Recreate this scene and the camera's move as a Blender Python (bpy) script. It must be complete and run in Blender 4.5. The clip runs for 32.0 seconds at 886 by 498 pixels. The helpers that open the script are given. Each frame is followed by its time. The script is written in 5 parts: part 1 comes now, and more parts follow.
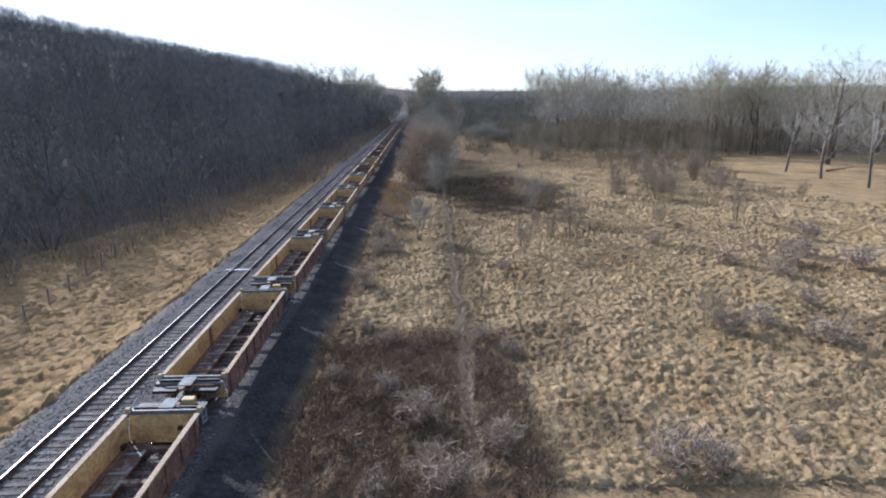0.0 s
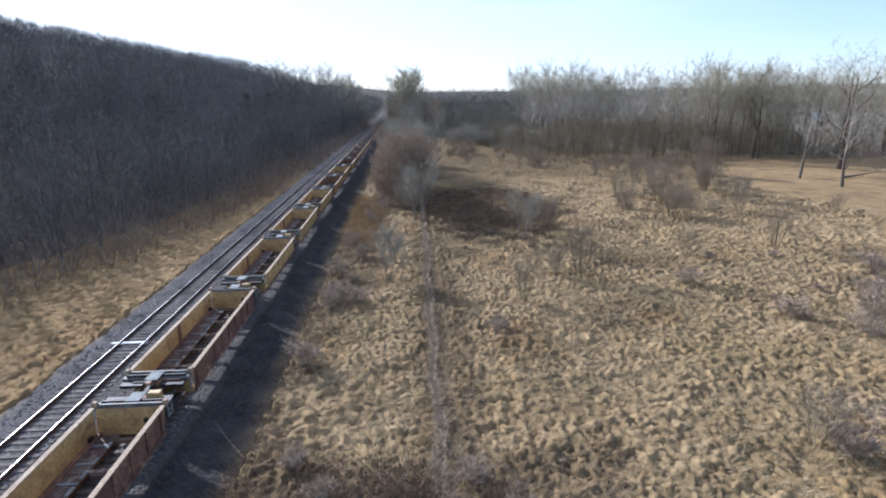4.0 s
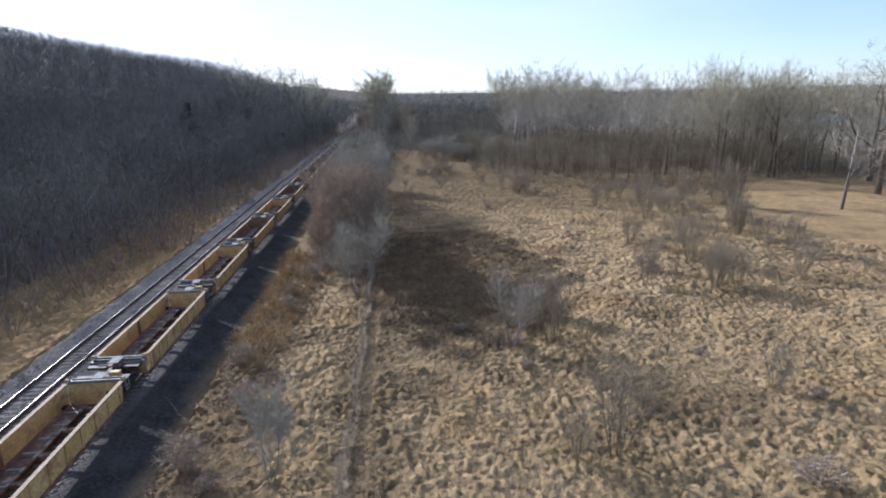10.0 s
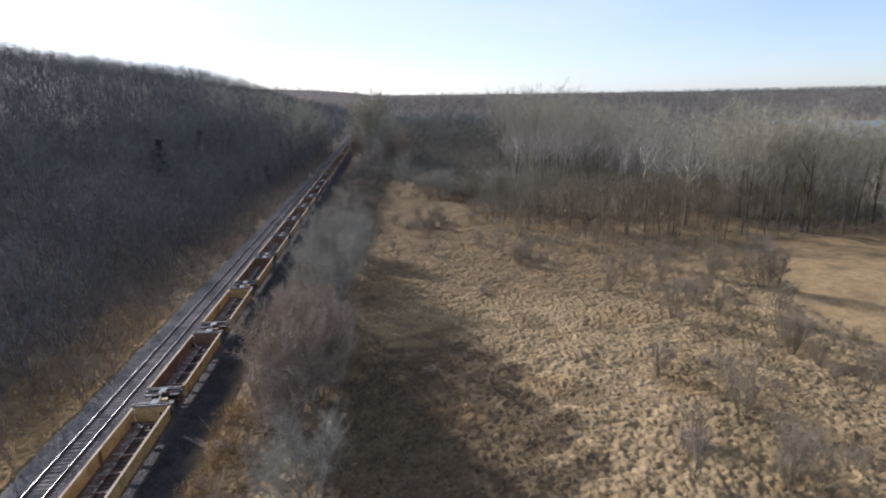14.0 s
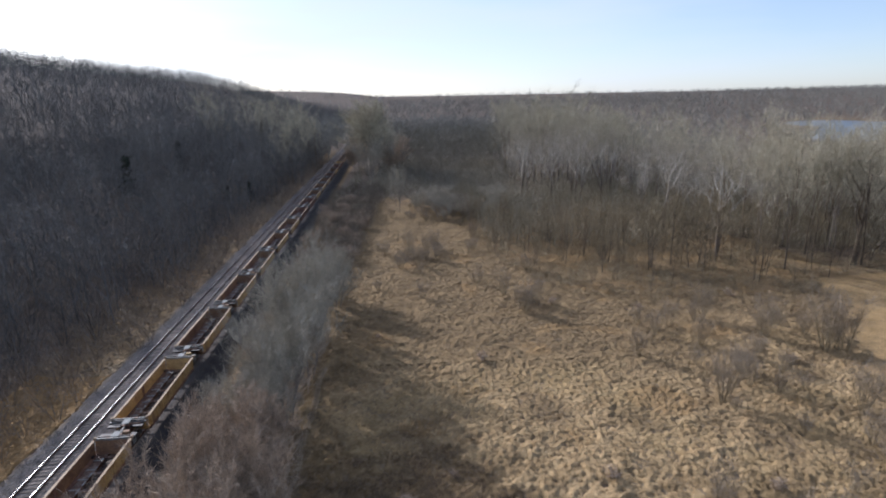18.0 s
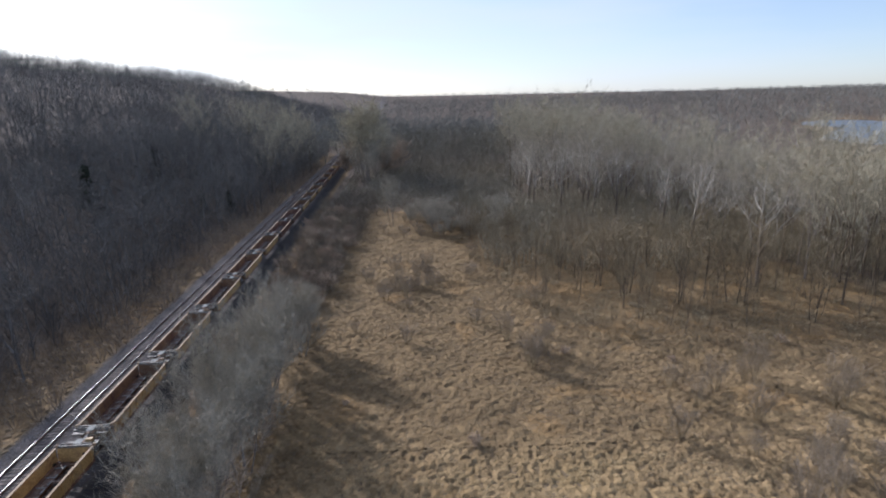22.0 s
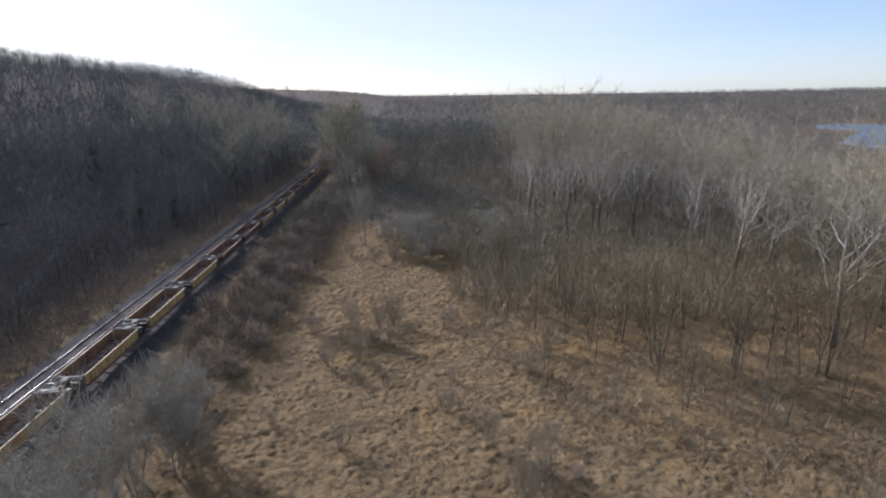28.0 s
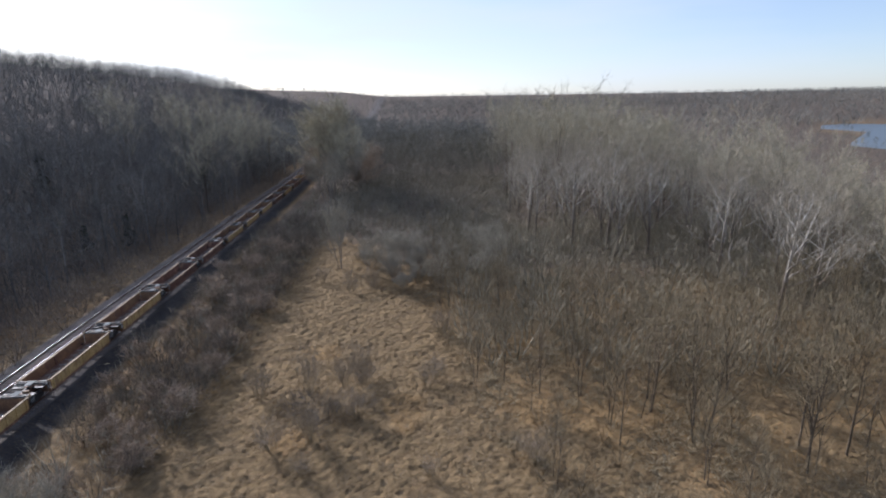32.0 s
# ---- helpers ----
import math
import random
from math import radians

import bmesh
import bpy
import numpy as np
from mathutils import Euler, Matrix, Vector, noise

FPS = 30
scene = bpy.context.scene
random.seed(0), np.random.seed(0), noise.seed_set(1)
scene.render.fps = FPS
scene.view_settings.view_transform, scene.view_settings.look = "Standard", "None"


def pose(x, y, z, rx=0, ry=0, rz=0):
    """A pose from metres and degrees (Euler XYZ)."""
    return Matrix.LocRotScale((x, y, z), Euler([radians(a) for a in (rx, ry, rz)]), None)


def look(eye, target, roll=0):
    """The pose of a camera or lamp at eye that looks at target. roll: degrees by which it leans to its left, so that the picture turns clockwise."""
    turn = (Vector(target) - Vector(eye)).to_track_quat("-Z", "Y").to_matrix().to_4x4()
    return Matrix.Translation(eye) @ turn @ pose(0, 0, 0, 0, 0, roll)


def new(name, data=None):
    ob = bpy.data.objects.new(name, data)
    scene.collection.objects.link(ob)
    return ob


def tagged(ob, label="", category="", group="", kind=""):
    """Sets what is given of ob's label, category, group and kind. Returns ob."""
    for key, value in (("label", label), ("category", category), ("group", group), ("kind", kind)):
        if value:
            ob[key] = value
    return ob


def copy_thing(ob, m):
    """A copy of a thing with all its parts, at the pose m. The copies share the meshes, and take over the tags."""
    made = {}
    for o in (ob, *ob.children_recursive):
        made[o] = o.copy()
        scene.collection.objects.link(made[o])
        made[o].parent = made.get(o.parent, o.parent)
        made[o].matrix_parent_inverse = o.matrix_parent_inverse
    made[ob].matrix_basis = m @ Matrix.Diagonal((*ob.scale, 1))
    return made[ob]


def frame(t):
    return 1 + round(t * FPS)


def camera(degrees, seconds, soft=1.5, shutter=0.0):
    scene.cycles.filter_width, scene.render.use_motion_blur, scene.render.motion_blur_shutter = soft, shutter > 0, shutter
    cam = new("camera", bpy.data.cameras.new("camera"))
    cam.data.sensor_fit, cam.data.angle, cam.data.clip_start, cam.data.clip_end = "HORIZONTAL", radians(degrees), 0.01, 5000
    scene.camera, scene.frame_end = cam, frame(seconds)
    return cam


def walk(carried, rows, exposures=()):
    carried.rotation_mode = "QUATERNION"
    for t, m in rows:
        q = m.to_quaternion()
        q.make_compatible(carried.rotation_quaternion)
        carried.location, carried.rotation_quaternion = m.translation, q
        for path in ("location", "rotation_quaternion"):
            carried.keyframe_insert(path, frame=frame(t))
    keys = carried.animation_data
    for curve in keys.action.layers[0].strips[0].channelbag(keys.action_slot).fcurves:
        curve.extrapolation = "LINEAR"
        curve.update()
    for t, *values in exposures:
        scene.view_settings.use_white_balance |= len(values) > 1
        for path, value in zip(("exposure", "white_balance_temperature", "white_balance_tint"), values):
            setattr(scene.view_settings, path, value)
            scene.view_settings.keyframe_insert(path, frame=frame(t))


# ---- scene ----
cam = camera(77.4, 32.0, soft=2.0)
METRES, EYE, TILT, LEAN, TURN = 130.0, 15.2, -15.1, 0.0, 0.0
ROWS = [
    (0.0, 0.0, 0.0, 0.0, -0.0, 0.0, -0.0),
    (0.5, 0.0003, 0.0124, 0.0034, 0.22, -0.03, 0.03),
    (1.0, 0.0006, 0.024, 0.0069, 0.34, -0.14, 0.0),
    (1.5, 0.0012, 0.0367, 0.0107, 0.41, -0.09, 0.02),
    (2.0, 0.0018, 0.0488, 0.0143, 0.43, -0.11, 0.08),
    (2.5, 0.0023, 0.0621, 0.0184, -0.09, -0.05, 0.22),
    (3.0, 0.0028, 0.0754, 0.0224, 0.02, -0.05, 0.22),
    (3.5, 0.0037, 0.0891, 0.0257, -1.75, -0.01, 0.7),
    (5.5, 0.0088, 0.1449, 0.0381, -1.63, 0.1, 0.82),
    (6.0, 0.0102, 0.1589, 0.0421, -1.54, -0.01, 0.83),
    (6.5, 0.012, 0.1729, 0.0453, -3.5, -0.03, 1.28),
    (7.0, 0.0144, 0.1873, 0.048, -3.61, -0.02, 1.29),
    (7.5, 0.017, 0.2018, 0.0508, -3.62, 0.08, 1.3),
    (8.0, 0.0198, 0.2163, 0.0536, -3.57, 0.09, 1.36),
    (8.5, 0.0225, 0.2301, 0.0589, -3.42, 0.01, 1.37),
    (9.0, 0.0254, 0.2432, 0.0698, -3.5, 0.07, 1.29),
    (9.5, 0.0285, 0.2567, 0.081, -3.53, 0.13, 1.36),
    (10.0, 0.0308, 0.27, 0.0914, -3.68, 0.14, 1.37),
    (10.5, 0.034, 0.2827, 0.102, -3.7, 0.16, 1.47),
    (11.0, 0.0368, 0.2956, 0.1137, -3.79, 0.09, 1.42),
    (11.5, 0.0396, 0.3088, 0.1269, -3.88, -0.01, 1.4),
    (12.0, 0.0429, 0.3213, 0.1418, -3.75, -0.2, 1.35),
    (12.5, 0.0459, 0.3349, 0.156, -3.67, -0.1, 1.42),
    (13.0, 0.0483, 0.3489, 0.169, -3.67, -0.01, 1.41),
    (13.5, 0.0505, 0.3619, 0.1826, -3.63, -0.1, 1.41),
    (14.0, 0.054, 0.3752, 0.1947, -3.51, 0.11, 1.59),
    (14.5, 0.0576, 0.3887, 0.2054, -3.49, 0.32, 1.73),
    (16.5, 0.0695, 0.446, 0.2296, -3.1, 0.08, 1.75),
    (17.0, 0.0725, 0.4605, 0.2351, -2.97, 0.1, 1.72),
    (17.5, 0.0752, 0.4752, 0.2395, -2.96, 0.15, 1.7),
    (18.0, 0.0783, 0.49, 0.2442, -2.88, 0.17, 1.71),
    (18.5, 0.0819, 0.5046, 0.2478, -2.75, 0.22, 1.78),
    (19.0, 0.0847, 0.5192, 0.2508, -2.77, 0.26, 1.73),
    (19.5, 0.0881, 0.5333, 0.2544, -2.69, 0.23, 1.79),
    (20.0, 0.0911, 0.5475, 0.2585, -2.59, 0.21, 1.78),
    (20.5, 0.0942, 0.5616, 0.263, -2.55, 0.2, 1.73),
    (21.0, 0.0969, 0.576, 0.2675, -2.35, 0.31, 1.74),
    (21.5, 0.0994, 0.5898, 0.2737, -2.3, 0.11, 1.69),
    (22.0, 0.1023, 0.6042, 0.2792, -2.19, 0.15, 1.64),
    (22.5, 0.1053, 0.6189, 0.2841, -2.03, 0.16, 1.61),
    (23.0, 0.1077, 0.6335, 0.2906, -1.94, 0.12, 1.5),
    (23.5, 0.1108, 0.6481, 0.2961, -1.93, 0.17, 1.52),
    (24.0, 0.1134, 0.6635, 0.3012, -1.98, 0.25, 1.52),
    (24.5, 0.1164, 0.6796, 0.3044, -2.04, 0.31, 1.59),
    (26.5, 0.1321, 0.7399, 0.303, -1.92, 0.33, 1.55),
    (27.0, 0.1359, 0.7533, 0.306, -1.87, 0.17, 1.43),
    (27.5, 0.1386, 0.7666, 0.3126, -1.92, 0.05, 1.23),
    (28.0, 0.1417, 0.7807, 0.3193, -1.99, 0.16, 1.1),
    (28.5, 0.1444, 0.7952, 0.3262, -1.88, 0.23, 1.12),
    (29.0, 0.1467, 0.8099, 0.3312, -1.95, 0.37, 1.22),
    (29.5, 0.1493, 0.8247, 0.3326, -1.87, 0.43, 1.41),
    (30.0, 0.152, 0.8389, 0.3337, -2.06, 0.5, 1.34),
    (30.5, 0.1551, 0.853, 0.337, -2.08, 0.48, 1.34),
    (31.0, 0.1572, 0.8671, 0.3408, -2.13, 0.44, 1.31),
    (31.5, 0.1593, 0.8805, 0.3455, -2.15, 0.26, 1.35),
    (32.0, 0.1608, 0.8944, 0.3506, -2.17, 0.22, 1.26),
]
walk(cam, [(t, pose(0, 0, EYE, TILT, LEAN, TURN) @ pose(METRES * x, METRES * y, METRES * z, 90 + pitch, roll, yaw)) for t, x, y, z, yaw, pitch, roll in ROWS],
     exposures=((0.0, 0.67, 5270, 15), (9.0, 0.60, 5320, 16), (14.0, 0.40, 5580, 17), (32.0, 0.34, 5640, 17)))

# ---- sky and sun ----
SUN_AZ, SUN_EL = -43.0, 24.2          # degrees from +y towards +x; above the horizon
world = bpy.data.worlds.new("winter_sky")
scene.world = world
world.use_nodes = True
wn = world.node_tree.nodes
wl = world.node_tree.links
sky = wn.new("ShaderNodeTexSky")
sky.sky_type = 'NISHITA'
sky.sun_disc = False
sky.sun_elevation = radians(SUN_EL)
sky.sun_rotation = radians(SUN_AZ)
sky.air_density, sky.dust_density, sky.ozone_density = 0.9, 0.6, 1.6
# thin high cloud: soft streaks that whiten the blue
wco = wn.new("ShaderNodeTexCoord")
wmap = wn.new("ShaderNodeMapping")
wmap.inputs["Scale"].default_value = (1.0, 1.0, 6.0)
wl.new(wco.outputs["Generated"], wmap.inputs["Vector"])
wnoise = wn.new("ShaderNodeTexNoise")
wnoise.inputs["Scale"].default_value, wnoise.inputs["Detail"].default_value = 2.2, 5
wl.new(wmap.outputs[0], wnoise.inputs["Vector"])
wrange = wn.new("ShaderNodeMapRange")
wrange.inputs[1].default_value, wrange.inputs[2].default_value = 0.35, 0.75
wrange.inputs[3].default_value, wrange.inputs[4].default_value = 0.34, 0.80
wl.new(wnoise.outputs[0], wrange.inputs[0])
wmix = wn.new("ShaderNodeMix")
wmix.data_type = 'RGBA'
# the haze thickens towards the sun
wdot = wn.new("ShaderNodeVectorMath")
wdot.operation = 'DOT_PRODUCT'
wl.new(wco.outputs["Generated"], wdot.inputs[0])
wdot.inputs[1].default_value = (math.sin(radians(SUN_AZ)) * math.cos(radians(SUN_EL)), math.cos(radians(SUN_AZ)) * math.cos(radians(SUN_EL)), math.sin(radians(SUN_EL)))
wglow = wn.new("ShaderNodeMapRange")
wglow.inputs[1].default_value, wglow.inputs[2].default_value = 0.0, 0.9
wglow.inputs[3].default_value, wglow.inputs[4].default_value = 0.43, 1.2
wl.new(wdot.outputs["Value"], wglow.inputs[0])
wmul = wn.new("ShaderNodeMath")
wmul.operation = 'MULTIPLY'
wmul.use_clamp = True
wl.new(wrange.outputs[0], wmul.inputs[0])
wl.new(wglow.outputs[0], wmul.inputs[1])
wl.new(wmul.outputs[0], wmix.inputs[0])
wl.new(sky.outputs[0], wmix.inputs[6])
wmix.inputs[7].default_value = (5.6, 5.7, 5.85, 1)
wl.new(wmix.outputs[2], wn["Background"].inputs[0])
wn["Background"].inputs[1].default_value = 0.122
sun_way = Vector((math.sin(radians(SUN_AZ)) * math.cos(radians(SUN_EL)),
                  math.cos(radians(SUN_AZ)) * math.cos(radians(SUN_EL)), math.sin(radians(SUN_EL))))
sun_data = bpy.data.lights.new("sun", 'SUN')
sun_data.energy, sun_data.angle, sun_data.color = 5.0, radians(0.6), (1.0, 0.94, 0.85)
new("sun", sun_data).matrix_world = look(sun_way * 200, (0, 0, 0))


# ---- materials ----
def nodes_of(name):
    m = bpy.data.materials.new(name)
    m.use_nodes = True
    t = m.node_tree
    return m, t.nodes, t.links, t.nodes["Principled BSDF"]


def mixer(n, l, fac, a, b):
    x = n.new("ShaderNodeMix")
    x.data_type = 'RGBA'
    for sock, value in ((x.inputs[0], fac), (x.inputs[6], a), (x.inputs[7], b)):
        if isinstance(value, (int, float)):
            sock.default_value = value
        elif isinstance(value, tuple):
            sock.default_value = (*value, 1)
        else:
            l.new(value, sock)
    return x.outputs[2]


def ramp(n, l, src, lo, hi):
    r = n.new("ShaderNodeMapRange")
    l.new(src, r.inputs[0])
    r.inputs[1].default_value, r.inputs[2].default_value = lo, hi
    return r.outputs[0]


def noise_at(n, l, coord, scale, detail=4, rough=0.6):
    t = n.new("ShaderNodeTexNoise")
    l.new(coord, t.inputs["Vector"])
    t.inputs["Scale"].default_value, t.inputs["Detail"].default_value = scale, detail
    t.inputs["Roughness"].default_value = rough
    return t.outputs[0]


def surface(name, dark, light, scale, fine, rough=0.85, metal=0.0, bump=0.3, stain=None, island=0.0, rand=0.0, space="Object"):
    """Two-scale mottled surface: dark to light over a coarse noise, a fine grain on it, stains of a third colour."""
    m, n, l, b = nodes_of(name)
    if space == "World":
        co = n.new("ShaderNodeNewGeometry").outputs["Position"]
    else:
        co = n.new("ShaderNodeTexCoord").outputs["Object"]
    big, small = noise_at(n, l, co, scale), noise_at(n, l, co, fine, 3)
    col = mixer(n, l, ramp(n, l, big, 0.35, 0.65), dark, light)
    col = mixer(n, l, ramp(n, l, small, 0.4, 0.75), col, tuple(min(1, c * 0.6) for c in dark))
    if stain:
        col = mixer(n, l, ramp(n, l, noise_at(n, l, co, scale * 2.3, 6), 0.52, 0.66), col, stain)
    if island or rand:
        src = n.new("ShaderNodeNewGeometry").outputs["Random Per Island"] if island else n.new("ShaderNodeObjectInfo").outputs["Random"]
        hs = n.new("ShaderNodeHueSaturation")
        amount = island or rand
        mr = n.new("ShaderNodeMapRange")
        l.new(src, mr.inputs[0])
        mr.inputs[3].default_value, mr.inputs[4].default_value = 1 - amount, 1 + amount
        l.new(mr.outputs[0], hs.inputs["Value"])
        l.new(col, hs.inputs["Color"])
        col = hs.outputs[0]
    l.new(col, b.inputs["Base Color"])
    b.inputs["Roughness"].default_value, b.inputs["Metallic"].default_value = rough, metal
    b.inputs["Specular IOR Level"].default_value = 0.08 if rough > 0.8 else 0.4
    if bump:
        bp = n.new("ShaderNodeBump")
        bp.inputs["Strength"].default_value, bp.inputs["Distance"].default_value = bump, 0.05
        l.new(small, bp.inputs["Height"])
        l.new(bp.outputs[0], b.inputs["Normal"])
    return m


M_BLADE = surface("straw_blades", (0.27, 0.195, 0.10), (0.48, 0.37, 0.205), 0.1, 3.0, 0.85, bump=0, island=0.3, space="World")
M_GOLD = surface("golden_grass", (0.32, 0.21, 0.10), (0.48, 0.35, 0.185), 0.2, 12.0, 0.9, bump=0.5, island=0.35, space="World")
M_DULL = surface("dull_brown_grass", (0.17, 0.13, 0.085), (0.30, 0.23, 0.14), 0.15, 3.0, 0.9, bump=0.5, stain=(0.36, 0.25, 0.13), island=0.3, space="World")
M_BARK = surface("grey_brown_bark", (0.19, 0.165, 0.14), (0.33, 0.29, 0.25), 1.5, 9, 0.9, bump=0.4, rand=0.25)
M_DARKBARK = surface("dark_furrowed_bark", (0.10, 0.078, 0.055), (0.20, 0.16, 0.115), 1.5, 9, 0.9, bump=0.4, rand=0.25)
M_TWIG = surface("brown_twigs", (0.385, 0.343, 0.243), (0.59, 0.535, 0.393), 0.5, 6, 0.85, bump=0, island=0.3)
M_PALE = surface("pale_sycamore_bark", (0.42, 0.38, 0.315), (0.65, 0.61, 0.53), 0.9, 5, 0.7, bump=0.2, stain=(0.30, 0.26, 0.20))
# sycamore bark: brown plates low on the trunk, flaked off to white above
pn, pl = M_PALE.node_tree.nodes, M_PALE.node_tree.links
psep = pn.new("ShaderNodeSeparateXYZ")
pco = pn.new("ShaderNodeTexCoord").outputs["Object"]
pl.new(pco, psep.inputs[0])
padd = pn.new("ShaderNodeMath")
padd.operation = 'MULTIPLY_ADD'
pl.new(noise_at(pn, pl, pco, 0.8), padd.inputs[0])
padd.inputs[1].default_value = 8.0
pl.new(psep.outputs[2], padd.inputs[2])
pb = pn["Principled BSDF"]
pl.new(mixer(pn, pl, ramp(pn, pl, padd.outputs[0], 9.5, 16.0), (0.12, 0.093, 0.068), pb.inputs["Base Color"].links[0].from_socket), pb.inputs["Base Color"])
M_PALETWIG = surface("pale_twigs", (0.29, 0.25, 0.185), (0.47, 0.41, 0.31), 0.5, 6, 0.8, bump=0, island=0.3)
M_REDTWIG = surface("red_brown_stems", (0.33, 0.255, 0.185), (0.52, 0.42, 0.315), 0.5, 6, 0.85, bump=0, island=0.35)
M_WEED = surface("dead_weed_stems", (0.25, 0.165, 0.10), (0.42, 0.30, 0.19), 0.3, 6, 0.9, bump=0, island=0.4, space="World")
M_BOUNDARY = surface("weathered_standing_grass", (0.36, 0.28, 0.19), (0.54, 0.435, 0.30), 0.3, 6, 0.9, bump=0, island=0.35, space="World")
M_UNDER = surface("undergrowth_stems", (0.200, 0.158, 0.096), (0.345, 0.280, 0.172), 0.08, 6, 0.9, bump=0, island=0.35, space="World")
M_SHRUBTWIG = surface("tan_shrub_twigs", (0.235, 0.19, 0.14), (0.37, 0.305, 0.23), 0.5, 6, 0.85, bump=0, island=0.3)
M_GREYTWIG = surface("silver_grey_stems", (0.32, 0.29, 0.225), (0.47, 0.43, 0.34), 0.5, 6, 0.85, bump=0, island=0.3)
M_WOODS = surface("hillside_bark", (0.112, 0.106, 0.099), (0.262, 0.249, 0.224), 0.06, 2, 0.9, bump=0, island=0.22, space="World")
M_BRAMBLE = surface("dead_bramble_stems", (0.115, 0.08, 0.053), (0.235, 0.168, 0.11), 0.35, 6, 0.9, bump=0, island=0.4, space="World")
M_ORANGE = surface("rusty_orange_grass", (0.32, 0.205, 0.09), (0.47, 0.325, 0.16), 0.4, 6, 0.9, bump=0, island=0.35, space="World")
# verge brush: scrub tone darkened, with deep shade put into the colour
M_VERGE = surface("shaded_verge_stems", (0.115, 0.096, 0.073), (0.225, 0.19, 0.148), 0.3, 5, 0.9, bump=0, island=0.35, space="World")
M_EDGE = surface("woodland_brush_stems", (0.228, 0.200, 0.140), (0.39, 0.348, 0.25), 0.1, 5, 0.9, bump=0, island=0.35, space="World")
M_SCRUB = surface("grey_brown_scrub", (0.157, 0.145, 0.113), (0.293, 0.27, 0.21), 0.11, 5, 0.9, bump=0, island=0.3, space="World")
M_THICKET = surface("thicket_stems", (0.205, 0.162, 0.122), (0.35, 0.285, 0.215), 0.08, 5, 0.9, bump=0, island=0.25, space="World")
M_EVERGREEN = surface("dark_cedar", (0.045, 0.05, 0.037), (0.075, 0.08, 0.055), 0.2, 3, 0.9, bump=0, island=0.3, space="World")
M_FARWOODS = surface("far_woods_bark", (0.20, 0.192, 0.163), (0.325, 0.312, 0.268), 0.01, 1, 0.95, bump=0, island=0.35, space="World")
M_WHITE = surface("chalky_white_paint", (0.55, 0.54, 0.52), (0.75, 0.74, 0.72), 2, 12, 0.7, 0.0, 0.1)
M_RAIL = surface("polished_rail_head", (0.27, 0.26, 0.255), (0.38, 0.37, 0.365), 4, 30, 0.38, 1.0, 0.05)
M_RAILSIDE = surface("rusty_rail_web", (0.09, 0.045, 0.03), (0.16, 0.09, 0.06), 3, 25, 0.85, 0.0, 0.3)
M_TIE = surface("weathered_timber_tie", (0.12, 0.10, 0.085), (0.22, 0.19, 0.165), 1.2, 14, 0.9, bump=0.5, rand=0.35)
M_YELLOW = surface("faded_yellow_paint", (0.43, 0.275, 0.10), (0.60, 0.42, 0.175), 0.5, 7, 0.6, bump=0.1, stain=(0.26, 0.15, 0.07), rand=0.12)
M_MAROON = surface("rust_brown_paint", (0.11, 0.055, 0.04), (0.22, 0.11, 0.07), 0.6, 7, 0.7, bump=0.15, stain=(0.30, 0.17, 0.10), rand=0.2)
M_RUSTY = surface("rusted_yellow_paint", (0.17, 0.095, 0.05), (0.32, 0.19, 0.09), 0.5, 7, 0.75, bump=0.15, stain=(0.12, 0.065, 0.045), rand=0.15)
M_FLANGE = surface("worn_top_flange", (0.36, 0.26, 0.16), (0.54, 0.42, 0.28), 0.8, 9, 0.8, bump=0.1, stain=(0.30, 0.19, 0.12))
M_DECK = surface("grey_steel_deck", (0.12, 0.12, 0.108), (0.25, 0.25, 0.225), 1.2, 12, 0.6, 0.2, 0.25, stain=(0.18, 0.11, 0.07))
M_GRATE = surface("galvanised_walkway", (0.24, 0.245, 0.225), (0.42, 0.425, 0.40), 2, 20, 0.82, 0.0, 0.2)
M_BLACK = surface("greasy_black_steel", (0.02, 0.018, 0.016), (0.06, 0.05, 0.045), 2, 15, 0.6, 0.2, 0.2)
M_FLOORPLATE = surface("rusty_floor_plate", (0.10, 0.06, 0.045), (0.20, 0.13, 0.09), 0.9, 10, 0.75, 0.1, 0.3, stain=(0.30, 0.25, 0.20))
M_WHEEL = surface("worn_steel_wheel", (0.10, 0.08, 0.07), (0.22, 0.19, 0.16), 2, 10, 0.6, 0.5, 0.2)
M_POST = surface("weathered_fence_post", (0.16, 0.14, 0.12), (0.32, 0.29, 0.25), 2, 15, 0.9, bump=0.4)
M_WIRE = surface("rusty_fence_wire", (0.16, 0.12, 0.10), (0.28, 0.23, 0.19), 5, 30, 0.6, 0.5, 0)
M_STONE = surface("grey_ballast_stone", (0.11, 0.105, 0.10), (0.27, 0.255, 0.24), 0.4, 12, 0.9, bump=0.3, island=0.4, space="World")


